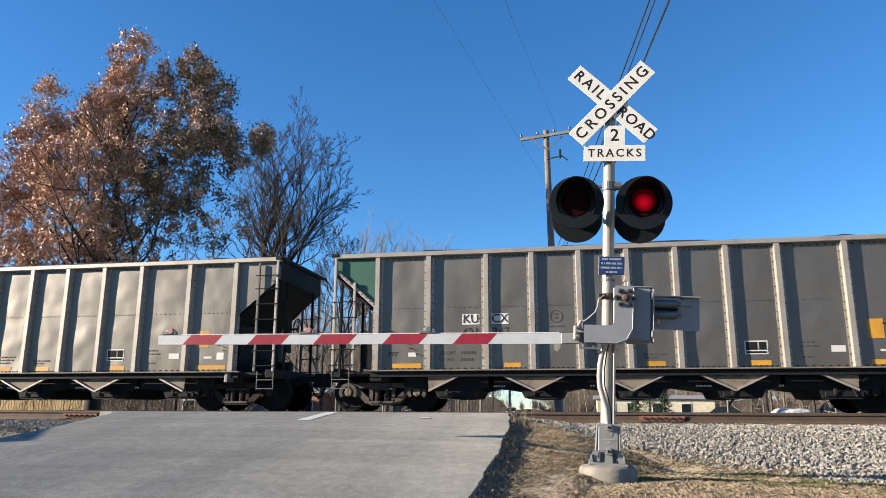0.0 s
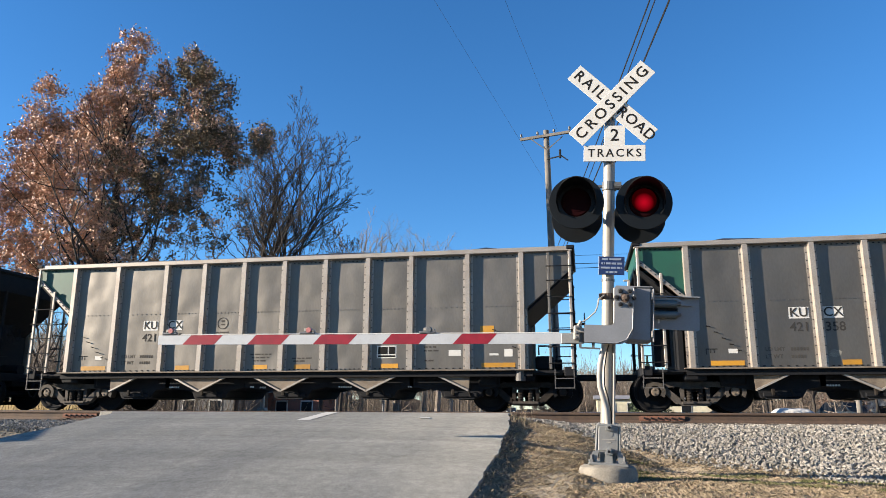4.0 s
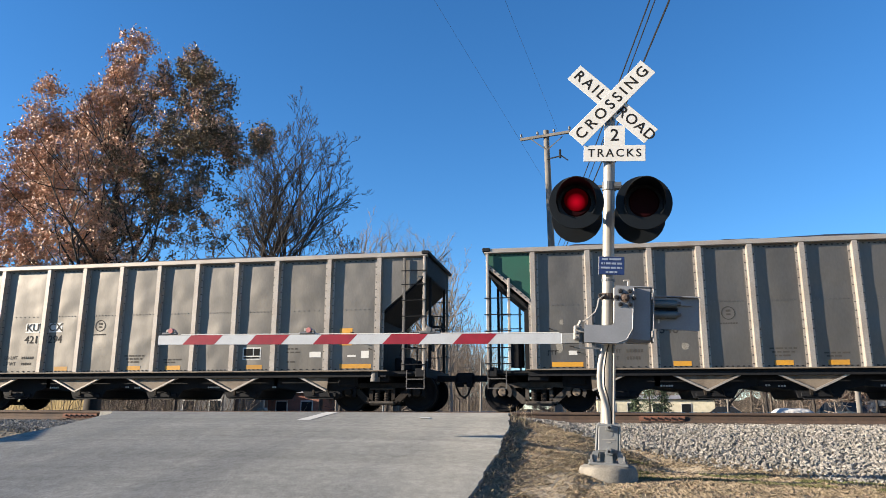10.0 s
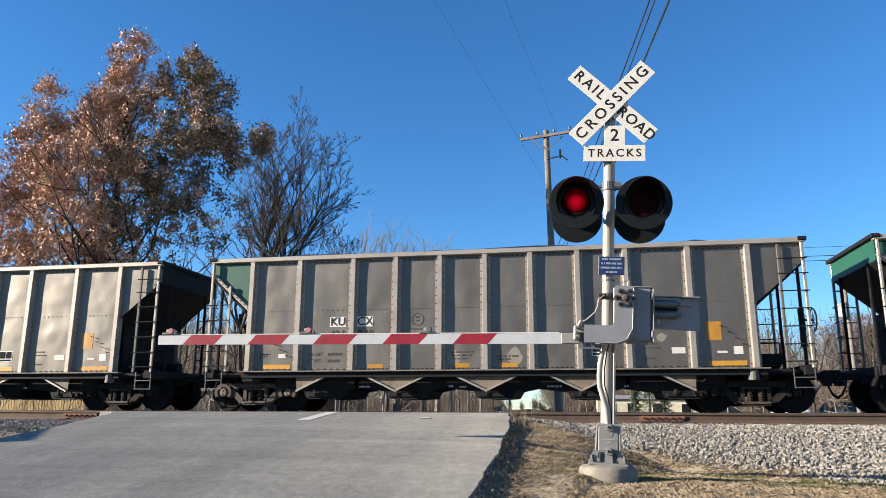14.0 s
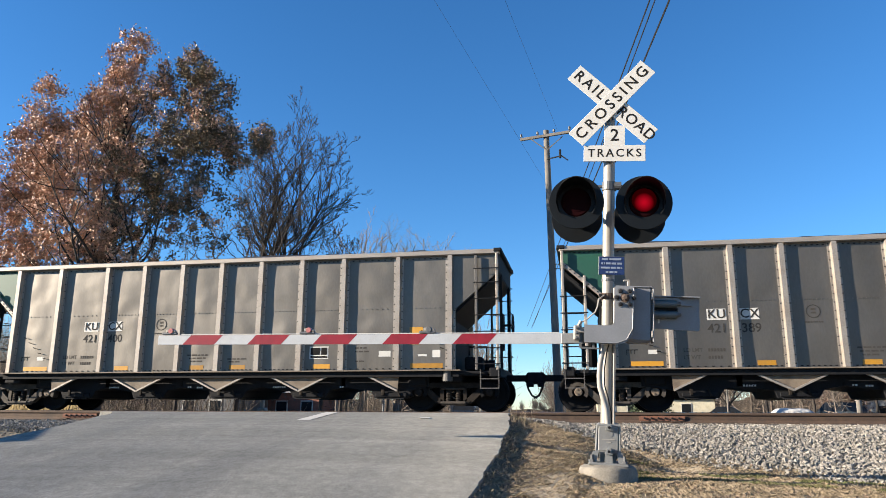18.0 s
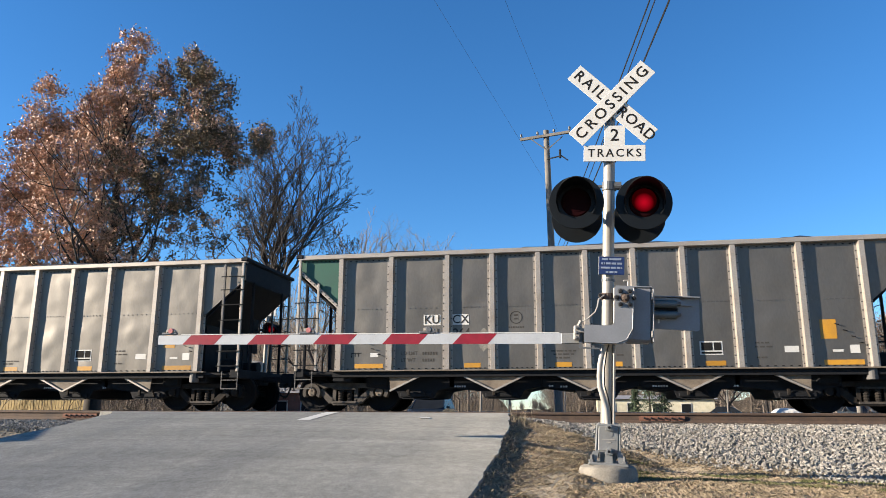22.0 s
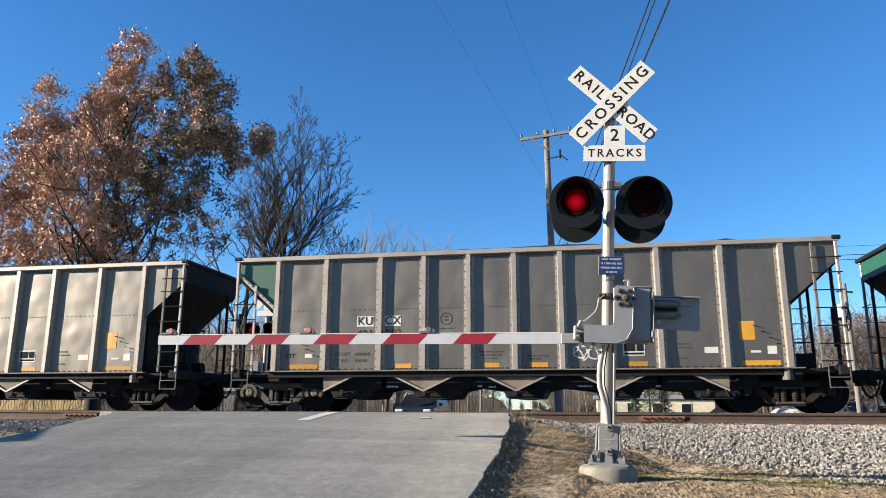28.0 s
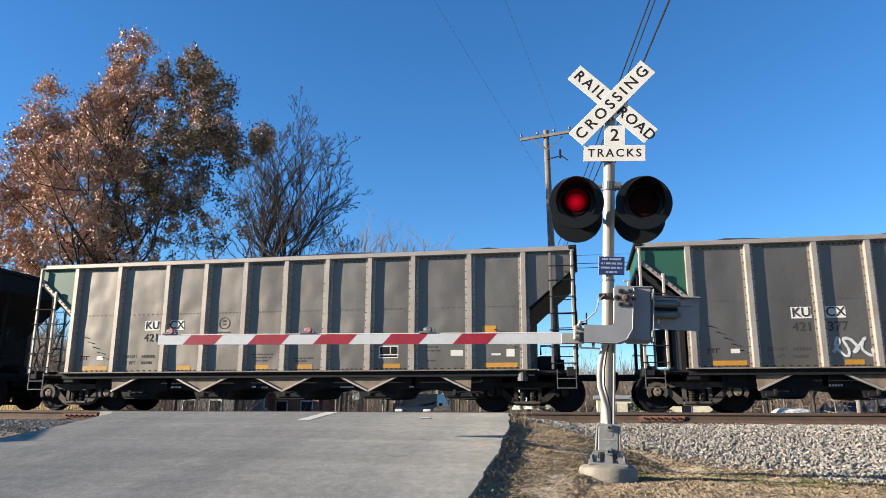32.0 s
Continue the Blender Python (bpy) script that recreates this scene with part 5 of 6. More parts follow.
def gate_arm():
    arm = thing("gate_arm", "lowered striped red and white crossing gate arm", "gate arm")
    p1, p0 = Vector((-0.05, 8.40, 0.837)), Vector((-5.255, 8.34, 0.888))
    d = p0 - p1
    long = d.length
    def at(a):
        return p1 + d * (a / long)
    # slanted bands, counted from the tip
    cut = [long - q for q in (0.0, 0.392, 0.817, 1.257, 1.696, 2.105, 2.551, 2.974, 3.416, 3.824, 4.237)] + [0.0]
    hz, dx = 0.060, 0.062
    for i in range(len(cut) - 1):
        hi, lo = cut[i], cut[i + 1]
        red = i % 2 == 1
        b = Build()
        vs = []
        for yy in (-0.012, 0.012):
            for a, z, sh in ((hi, -hz, dx if i else 0), (lo, -hz, dx if lo > 0 else 0), (lo, hz, -dx if lo > 0 else 0), (hi, hz, -dx if i else 0)):
                p = at(a + sh * 0.9)
                vs.append((p.x, p.y + yy - (0.001 if red else 0), p.z + z * (1 - 0.05 * a / long)))
        b.add(vs, [(0, 1, 2, 3), (7, 6, 5, 4), (0, 4, 5, 1), (1, 5, 6, 2), (2, 6, 7, 3), (3, 7, 4, 0)])
        part("arm_band", b, M["red_tape"] if red else M["arm_white"], arm, "red reflective band" if red else "white reflective band")
    for a, name in ((long - 0.15, "tip"), (long - 1.975, "mid"), (long - 3.465, "root")):
        p = at(a)
        body = part("arm_light", Build().box((p.x, p.y, p.z + hz + 0.02), (0.20, 0.05, 0.03), 0.008), M["galv"], arm, "small red gate arm light")
        part("light_lens", Build().lathe([(-0.034, 0.030), (-0.028, 0.034), (0.028, 0.034), (0.034, 0.030)], (p.x + 0.02, p.y, p.z + hz + 0.052), n=14), M["dim_red"] if name != "root" else M["galv"], body, "pale red lens" if name != "root" else "dull grey lens")
        part("light_cap", Build().box((p.x - 0.02, p.y, p.z + hz + 0.052), (0.045, 0.055, 0.045), 0.008).box((p.x + 0.07, p.y, p.z + hz + 0.045), (0.03, 0.055, 0.03), 0.006), M["alu"], body)
    part("arm_cable", Build().tube([tuple(at(a) + Vector((0, 0, hz + 0.008))) for a in (0.2, 1.5, 2.5, long - 0.3)], 0.006, 5), M["white"], arm)
    part("arm_bracket", Build().box(at(0.05), (0.26, 0.045, 0.122), 0.008).box(at(-0.05) + Vector((0, 0, 0.02)), (0.06, 0.07, 0.12), 0.012), M["cast"], arm, "galvanised arm bracket")
    return arm


def far_signal():
    """The signal on the other side of the tracks, seen through the gaps of the train."""
    sg = thing("crossing_signal", "far crossing signal mast with white crossbuck and flashing red lamps", "crossing signal", pose(-10.95, 24.0, -0.25))
    part("mast", Build().tube([(0, 0, -0.6), (0, 0, 4.5)], 0.068, 14), M["alu"], sg, "pale tubular metal mast", True)
    for turn, off in ((-45, -0.10), (45, -0.12)):
        blade = part("crossbuck_blade", Build().box((0, 0, 0), (1.22, 0.008, 0.23), 0.003), M["white"], sg, "white crossbuck blade")
        blade.location, blade.rotation_euler = (0, off, 4.25), (0, radians(turn), 0)
    part("sign_plate", Build().box((0, -0.1, 3.62), (0.70, 0.008, 0.20), 0.003).box((0, -0.1, 3.83), (0.24, 0.008, 0.21), 0.003), M["white"], sg, "white plate under the crossbuck")
    part("lamp_crossarm", Build().tube([(-0.40, 0, 3.30), (0.40, 0, 3.30)], 0.02, 8), M["galv"], sg)
    part("gate_drive", Build().box((-0.3, 0.0, 1.62), (0.34, 0.4, 0.62), 0.03), M["drive"], sg)
    part("pedestal", Build().box((0, 0, 0.1), (0.3, 0.3, 0.5), 0.03), M["cast"], sg)
    lamps = []
    for x in (-0.365, 0.365):
        lamps.append(disc_lamp(sg, x, -0.40, 3.0, 1, True))
        part("lamp_bracket", Build().tube([(x, 0, 3.30), (x, -0.1, 3.05), (x, -0.25, 3.0)], 0.03, 8), M["lampblack"], sg)
    return lamps


def signal_hut():
    """An unseen sheet-metal hut, added only so that its shadow falls on the road."""
    hut = thing("signal_hut", "unseen pale grey sheet-metal hut added to cast a shadow", "hut", pose(-14.9, 8.0, -0.62, 0, 0, 14))
    part("wall", Build().box((0, 0, 1.1), (1.8, 3.0, 2.2), 0.02), M["galv"], hut)
    part("roof", Build().prism([(-1.0, 2.2), (1.0, 2.2), (1.0, 2.24), (0.0, 2.36), (-1.0, 2.24)], -1.6, 1.6), M["cast"], hut)
    door = part("door", Build().box((0.905, 0.2, 1.05), (0.03, 0.85, 1.9), 0.008), M["cast"], hut)
    part("handle", Build().box((0.94, 0.5, 1.0), (0.04, 0.03, 0.14), 0.008), M["under"], door)
    part("plinth", Build().box((0, 0, -0.1), (2.0, 3.2, 0.3), 0.02), M["concrete"], hut)


M["notice_ink"] = shader("pale_blue_ink", (0.16, 0.19, 0.26), 0.5, 0, 0.05, 9, 60, 0.0)
M["dim_red"] = shader("pale_red_plastic", (0.36, 0.13, 0.12), 0.35, 0, 0.1, 30, 80, 0.0)
signal, bulbs = crossing_signal()
far_bulbs = far_signal()
signal_hut()
gate_arm()
b = Build()
b.lathe([(-0.2, 0.33), (0.13, 0.318), (0.17, 0.30), (0.195, 0.25), (0.20, 0.02)], (0.228, 8.55, -0.74), (0, 0, 1), 40)
b.v = [(x, y, z + 0.012 * noise.noise(Vector((x * 7, y * 7, z * 7)))) for x, y, z in b.v]
tagged(new("concrete_foundation", b.mesh("concrete_foundation", M["concrete"], True)), "round stained concrete footing under the signal mast", "foundation")


# ---- trees ----
def limb(b, p, d, length, r, rng, depth, bend=0.25, split=(2, 3), thin=0.6, spread=0.7, up=0.25, n=6):
    """One limb of a tree, which bends, tapers and forks."""
    pts = [p]
    k = 4
    for i in range(k):
        d = (d + Vector((rng.uniform(-bend, bend), rng.uniform(-bend, bend), rng.uniform(-bend, bend) + up * 0.3))).normalized()
        pts.append(pts[-1] + d * (length / k))
    b.tube(pts, max(r, 0.006), max(3, n), max(r * 0.62, 0.005), caps=False)
    if depth == 0:
        return
    for i in range(rng.randint(*split)):
        a = pts[-1] if i == 0 else pts[rng.randint(1, 4)]
        side = Vector((rng.uniform(-1, 1), rng.uniform(-1, 1), rng.uniform(-0.3, 1.0))).normalized()
        nd = (d + side * spread * rng.uniform(0.6, 1.3) + Vector((0, 0, up))).normalized()
        limb(b, a, nd, length * rng.uniform(0.62, 0.85), r * thin, rng, depth - 1, bend, split, thin, spread, up, n - 1)


def leaf_mesh(name, centres, rng, size, material):
    n = len(centres)
    q = np.random.default_rng(rng.randint(0, 9999))
    a = q.normal(size=(n, 3))
    a /= np.linalg.norm(a, axis=1, keepdims=True)
    c = np.cross(a, q.normal(size=(n, 3)))
    c /= np.linalg.norm(c, axis=1, keepdims=True)
    s = q.uniform(0.6, 1.25, (n, 1)) * size
    e = np.cross(a, c) * s * 0.22
    p = np.array(centres)
    v = np.stack([p - a * s, p + c * s * 0.5 + e, p + a * s, p - c * s * 0.5 + e], 1).reshape(-1, 3)
    f = np.arange(4 * n).reshape(n, 4)
    me = bpy.data.meshes.new(name)
    me.from_pydata(v.tolist(), [], f.tolist())
    me.materials.append(material)
    return me


def oak():
    rng = random.Random(11)
    base = Vector((-18.6, 25.4, -0.95))
    tree = thing("oak_tree", "tall oak with rust-brown autumn leaves", "tree", Matrix.Translation(base))
    b = Build()
    b.tube([(0, 0, 0), (0.05, 0, 2), (0.0, 0.05, 5), (0.1, 0, 9), (0.2, 0, 13.8)], 0.36, 10, 0.06)
    part("trunk", b, M["bark"], tree, smooth=True)
    for k in range(40):
        z = 3.2 + 10.2 * (k / 40) ** 0.9
        w = k * 2.4 + rng.uniform(-0.4, 0.4)
        reach = (5.6 - 0.30 * z) * rng.uniform(0.75, 1.05)
        b = Build()
        limb(b, Vector((0.02 * z, 0, z)), Vector((math.cos(w), math.sin(w), 0.45)).normalized(), reach * 0.7, 0.02 + 0.0055 * (14 - z), rng, 2, 0.22, (2, 3), 0.55, 0.6, 0.18, 6)
        part("limb", b, M["bark"], tree)
    # crown: clumps of leaves in several upright lobes
    lobes = [((0.35, 0, 14.0), (0.95, 1.1, 2.9), 2.3), ((-0.75, 0.2, 13.0), (0.95, 1.3, 2.6), 2.0), ((-3.4, -0.2, 12.6), (0.68, 0.8, 2.3), 2.3), ((-2.6, -0.2, 11.4), (1.5, 1.4, 2.2), 1.4),
             ((-4.2, 0, 11.0), (0.85, 1.1, 2.2), 1.8), ((-4.8, 0.2, 8.2), (1.5, 1.5, 2.1), 1.4), ((-0.2, -0.4, 9.4), (3.2, 2.2, 2.8), 1.1), ((1.75, 0.1, 13.2), (0.45, 0.5, 2.0), 1.8),
             ((3.0, 0.2, 13.6), (0.80, 1.0, 2.3), 2.0), ((4.1, 0.0, 12.9), (0.95, 1.0, 1.9), 1.5), ((4.9, 0.0, 11.6), (0.55, 0.8, 1.3), 1.2),
             ((3.2, -0.3, 10.6), (1.9, 1.6, 2.0), 0.8), ((4.4, 0.1, 8.6), (1.5, 1.4, 1.6), 0.5), ((6.35, 0, 11.6), (0.42, 0.5, 0.75), 1.6), ((5.75, 0, 10.4), (0.6, 0.6, 0.4), 0.9),
             ((-2.4, 0, 6.8), (2.4, 1.8, 1.3), 0.6), ((1.5, 0.2, 7.0), (2.0, 1.6, 1.2), 0.45)]
    warm, dull = [], []
    for (cx, cy, cz), (rx, ry, rz), dense in lobes:
        for k in range(int(1.25 * dense * (30 * rx * ry * rz ** 0.8 + 14))):
            while True:
                u = Vector((rng.uniform(-1, 1), rng.uniform(-1, 1), rng.uniform(-1, 1)))
                if 0.2 < u.length and abs(u.x) ** 2.6 + abs(u.y) ** 2.6 + abs(u.z) ** 2.6 < 1:
                    break
            if noise.noise(Vector((cx + u.x * rx, cy + u.y * ry, cz + u.z * rz)) * 0.75) < -0.16:
                continue
            p = Vector((cx + u.x * rx * (1 - 0.25 * max(0, u.z)), cy + u.y * ry, cz + u.z * rz))
            r = rng.uniform(0.18, 0.42)
            # leaves away from the sun mostly take the darker olive, as painted shade
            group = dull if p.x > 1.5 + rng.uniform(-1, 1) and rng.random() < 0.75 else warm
            for i in range(rng.randint(36, 74)):
                group.append((p.x + rng.gauss(0, r * 0.46), p.y + rng.gauss(0, r * 0.46), p.z + rng.gauss(0, r * 0.5)))
    part("crown", leaf_mesh("crown", warm, rng, 0.068, M["leaf"]), None, tree, "rust-brown leaves")
    part("crown", leaf_mesh("crown", dull, rng, 0.070, M["leaf_green"]), None, tree, "olive-brown leaves, darkened for the crown's shaded side")


def bough(b, p, q, r, rng, level, many):
    """A limb from p towards q that carries side branches, and they twigs."""
    n = 6 if level > 1 else 4
    long = (q - p).length
    pts = []
    arch = Vector((rng.uniform(-1, 1), rng.uniform(-1, 1), rng.uniform(0, 0.5))) * long * 0.10
    for i in range(n + 1):
        u = i / n
        k = 0.035 * long * (0 < i)
        pts.append(p.lerp(q, u) + arch * math.sin(math.pi * u) + Vector((rng.uniform(-k, k), rng.uniform(-k, k), rng.uniform(-k, k))))
    b.tube(pts, max(r, 0.009), 6 if level > 2 else 4 if level > 1 else 3, max(r * 0.3, 0.006), caps=False)
    if level == 0:
        return
    way = (q - p).normalized()
    for i in range(many[level - 1]):
        u = 0.18 + 0.80 * (i + rng.random()) / many[level - 1]
        a = pts[min(n - 1, int(u * n))].lerp(pts[min(n, int(u * n) + 1)], u * n % 1)
        side = way.cross(Vector((rng.uniform(-1, 1), rng.uniform(-1, 1), rng.uniform(-1, 1)))).normalized()
        w = rng.uniform(0.5, 0.95)
        d = (way * math.cos(w) + side * math.sin(w) + Vector((0, 0, 0.28))).normalized()
        bough(b, a, a + d * long * rng.uniform(0.30, 0.48) * (1.15 - 0.5 * u), r * (1 - 0.7 * u) * 0.62, rng, level - 1, many)


def bare_tree(base, trunk, ends, seed, label, r=0.2, many=(3, 5, 7), bark="bark"):
    """A leafless tree: its trunk forks into limbs that reach to the ends (x, y, z, from the base)."""
    rng = random.Random(seed)
    tree = thing("bare_tree", label, "tree", Matrix.Translation(base), "bare trees behind the tracks")
    part("trunk", Build().tube([(0, 0, -0.1), (0.03 * trunk, 0, trunk * 0.5), (0.0, 0.02, trunk)], r, 8, r * 0.6), M[bark], tree, smooth=True)
    for e in ends:
        u = rng.uniform(0.72, 1.0)
        p = Vector((0.03 * trunk * (1 - u) * 2, 0, trunk * u))
        b = Build()
        bough(b, p, Vector(e), r * 0.48, rng, len(many), many)
        part("limb", b, M[bark], tree)
    return tree


oak()
bare_tree((-15.5, 34.0, -0.95), 7.4, [(0.73, 0.2, 14.1), (1.94, 0.4, 14.64), (2.96, -0.3, 13.6), (3.11, 0.5, 13.12), (3.49, 0.3, 11.76), (-1.7, 0.2, 12.0), (-1.36, 0.4, 13.12), (0.08, -0.6, 13.94), (3.43, 0.3, 10.61), (1.55, -0.3, 13.93), (2.42, 0.5, 12.57)], 4, "leafless tree with fine upswept twigs", 0.17, (4, 5, 7, 9))
bare_tree((-12.6, 37.0, -0.95), 5.0, [(-1.6, 0.3, 8.8), (0.0, 0.4, 10.0), (1.0, -0.4, 9.4), (1.6, 0.4, 8.2), (-0.8, 0, 9.8)], 8, "small leafless tree with dense fine twigs", 0.11, (4, 5, 7, 8))
bare_tree((-18.0, 36.0, -0.95), 6.0, [(-2.0, 0, 11.0), (1.0, 0.4, 12.0), (2.2, 0, 10.6), (-0.6, 0.4, 12.5)], 9, "leafless tree half hidden behind the oak", 0.16)
bare_tree((-10.9, 40.0, -0.95), 3.0, [(-1.6, 0, 7.4), (0.2, 0.4, 8.8), (1.4, 0, 8.0), (-0.8, 0.4, 8.8), (1.8, 0, 6.4)], 41, "leafless tree behind the passing cars", 0.12)
for x, y, top, seed in ((-19.2, 62.0, 17.4, 21), (-16.6, 64.0, 16.6, 24), (-13.8, 63.0, 16.2, 27), (-12.0, 60.0, 12.8, 29)):
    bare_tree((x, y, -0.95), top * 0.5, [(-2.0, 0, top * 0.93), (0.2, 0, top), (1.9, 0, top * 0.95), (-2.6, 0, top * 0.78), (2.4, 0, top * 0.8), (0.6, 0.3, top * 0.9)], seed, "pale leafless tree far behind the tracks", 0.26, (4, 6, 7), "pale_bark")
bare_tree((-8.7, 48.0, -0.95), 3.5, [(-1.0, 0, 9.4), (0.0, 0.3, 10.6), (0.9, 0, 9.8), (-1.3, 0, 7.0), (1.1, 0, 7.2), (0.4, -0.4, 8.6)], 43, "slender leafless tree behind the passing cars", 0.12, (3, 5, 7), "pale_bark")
for x, y, top, seed in ((10.5, 58.0, 5.2, 31), (13.6, 60.0, 8.4, 51), (17.8, 63.0, 8.8, 53), (22.0, 62.0, 9.6, 33), (26.0, 66.0, 8.6, 57)):
    bare_tree((x, y, -0.95), top * 0.28, [(-0.26 * top, 0, top * 0.85), (0.3, 0, top), (0.27 * top, 0, top * 0.9), (0.36 * top, 0.4, top * 0.68), (-0.33 * top, 0.3, top * 0.6)], seed, "low leafless tree behind the tracks", 0.14)
for x, y, top, seed in ((-29.0, 45.0, 12.6, 35), (-25.0, 42.0, 8.6, 61), (-21.5, 44.0, 8.8, 63), (-33.0, 40.0, 9.5, 65), (-17.0, 46.0, 9.0, 67)):
    bare_tree((x, y, -0.95), top * 0.32, [(-2.4, 0, top * 0.82), (0.3, 0, top), (2.6, 0, top * 0.88), (-1.6, 0.4, top * 0.95), (2.9, 0, top * 0.6), (-2.8, 0, top * 0.55)], seed, "dark leafless tree behind the tracks", 0.17)


def winter_brush():
    """Low bare scrub and a far treeline."""
    rng = random.Random(77)
    b = Build()
    for k in range(150):
        y = rng.uniform(48, 100)
        x = rng.uniform(-0.95, 0.42) * y
        if -0.125 * y < x < -0.045 * y or (y < 95 and -0.01 * y < x < 0.30 * y):
            continue
        h = rng.uniform(1.4, 3.4)
        for q in range(9):
            limb(b, Vector((x + rng.uniform(-0.9, 0.9), y, -1.0)), Vector((rng.uniform(-0.8, 0.8), 0, 1)).normalized(), h * 0.45, 0.014, rng, 2, 0.3, (2, 3), 0.6, 0.6, 0.15, 3)
    for k in range(46):
        y = rng.uniform(29, 48)
        x = -y * rng.uniform(0.48, 1.0)
        for q in range(4):
            limb(b, Vector((x + rng.uniform(-0.6, 0.6), y, -1.0)), Vector((rng.uniform(-0.5, 0.5), 0, 1)).normalized(), rng.uniform(1.6, 2.6), 0.022, rng, 3, 0.3, (2, 3), 0.6, 0.6, 0.12, 3)
    me = b.mesh("winter_brush", M["brush"])
    tagged(new("winter_brush", me), "bare brown scrub behind the tracks", "scrub", "", "stuff")
    b = Build()
    n = 260
    for side, (a0, a1) in enumerate(((-1.1, -0.085), (-0.085, 0.55))):
        k = len(b.v)
        for i in range(n + 1):
            u = a0 + (a1 - a0) * i / n
            low = 1 - 0.9 * step(-0.112, -0.100, u) * (1 - step(-0.048, -0.036, u))
            top = 2.7 * low + 0.9 * low * noise.noise(Vector((u * 9, side, 0))) + 1.2 * low * noise.noise(Vector((u * 60, side, 2)))
            b.v += [(u * 170, 170.0, -2.0), (u * 170, 170 + 2 * noise.noise(Vector((u * 50, 0, 0))), max(0.1, top))]
        b.f += [(k + 2 * i, k + 2 * i + 2, k + 2 * i + 3, k + 2 * i + 1) for i in range(n)]
    me = b.mesh("backdrop", M["brush"], True)
    tagged(new("backdrop", me), "far brown treeline along the horizon", "treeline", "", "structure")


winter_brush()


def far_woods():
    """Bare woods and scrub far beyond the tracks: trunks, and crowns of many fine twigs."""
    q = np.random.default_rng(12)
    rng = random.Random(15)
    b, at, way, size = Build(), [], [], []
    for k in range(230):
        u = rng.uniform(-0.95, 0.46)
        y = rng.uniform(92, 125) if -0.14 < u < 0.30 else rng.uniform(58, 120)
        if -0.115 < u < -0.05:
            h = rng.uniform(0.6, 1.6) * y / 100
        elif u <= -0.115:
            h = rng.uniform(6.0, 11.5)
        else:
            h = (rng.uniform(4.0, 6.5) + 5.0 * math.exp(-((u - 0.22) / 0.06) ** 2)) * y / 100
        x = u * y
        b.tube([(x, y, -1.2), (x + rng.uniform(-0.4, 0.4), y, h * 0.45), (x + rng.uniform(-0.5, 0.5), y, h * 0.85)], 0.015 * h + 0.03, 5, 0.03, caps=False)
        n = int(60 * h)
        r = q.normal(size=(n, 3)) * (0.16 * h, 0.12 * h, 0.22 * h)
        p = r + (x, y, h * 0.52)
        p = p[p[:, 2] > -1.0]
        at.append(p)
        way.append((p - (x, y, -0.1 * h)) / h + q.normal(size=p.shape) * 0.25)
        size.append(q.uniform(0.25, 0.75, (len(p), 1)) * (0.5 + h / 12))
    p, d, s = np.concatenate(at), np.concatenate(way), np.concatenate(size)
    d /= np.linalg.norm(d, axis=1, keepdims=True)
    c = np.cross(d, (0.0, 1.0, 0.0))
    c /= np.linalg.norm(c, axis=1, keepdims=True) + 1e-6
    w = 0.022 * np.ones_like(s)
    v = np.stack([p - d * s - c * w, p - d * s + c * w, p + d * s + c * w * 0.4, p + d * s - c * w * 0.4], 1).reshape(-1, 3)
    k = len(b.v)
    b.v += [tuple(t) for t in v.tolist()]
    b.f += [tuple(t) for t in (k + np.arange(len(v))).reshape(-1, 4).tolist()]
    tagged(new("far_woods", b.mesh("far_woods", M["haze_twig"])), "bare woods far beyond the tracks, haze in their grey-brown colour", "woods", "", "stuff")


far_woods()

def brown_woods():
    """A dense stand of rust-brown trees beyond the tracks: trunks, and crowns of withered leaves and twigs."""
    rng = random.Random(58)
    b, leaves = Build(), []
    for k in range(26):
        y = rng.uniform(64, 86)
        u = 0.292 + 0.175 * (k + rng.random()) / 26
        h = y * rng.uniform(0.108, 0.128) if u > 0.31 else y * rng.uniform(0.085, 0.105)
        x = u * y
        b.tube([(x, y, -1.2), (x + rng.uniform(-0.2, 0.2), y, h * 0.5), (x + rng.uniform(-0.4, 0.4), y, h)], 0.11, 5, 0.03, caps=False)
        for q in range(7):
            limb(b, Vector((x, y, h * rng.uniform(0.15, 0.7))), Vector((rng.uniform(-1, 1), rng.uniform(-0.5, 0.5), 0.9)).normalized(), h * 0.22, 0.03, rng, 2, 0.3, (2, 3), 0.6, 0.6, 0.15, 4)
        for q in range(34):
            c = (x + rng.gauss(0, 0.15 * h), y + rng.gauss(0, 0.9), h * rng.uniform(0.0, 0.95))
            r = rng.uniform(0.25, 0.6)
            leaves += [(c[0] + rng.gauss(0, r), c[1] + rng.gauss(0, r), c[2] + rng.gauss(0, r * 0.8)) for i in range(rng.randint(70, 130))]
    woods = thing("brown_woods", "dense stand of rust-brown winter trees beyond the tracks", "woods", kind="stuff")
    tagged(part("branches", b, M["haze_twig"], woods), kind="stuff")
    tagged(part("withered_leaves", leaf_mesh("withered_leaves", leaves, rng, 0.085, M["dry_leaf"]), None, woods), kind="stuff")


# withered brown, muted to stand for haze over the far stand
M["dry_leaf"] = shader("hazed_withered_leaf", (0.128, 0.088, 0.068), 0.8, 0, 0.15, 0.35, 20, 0.0, (0.088, 0.068, 0.055), 0.9, island=0.35, spec=0.2)
brown_woods()

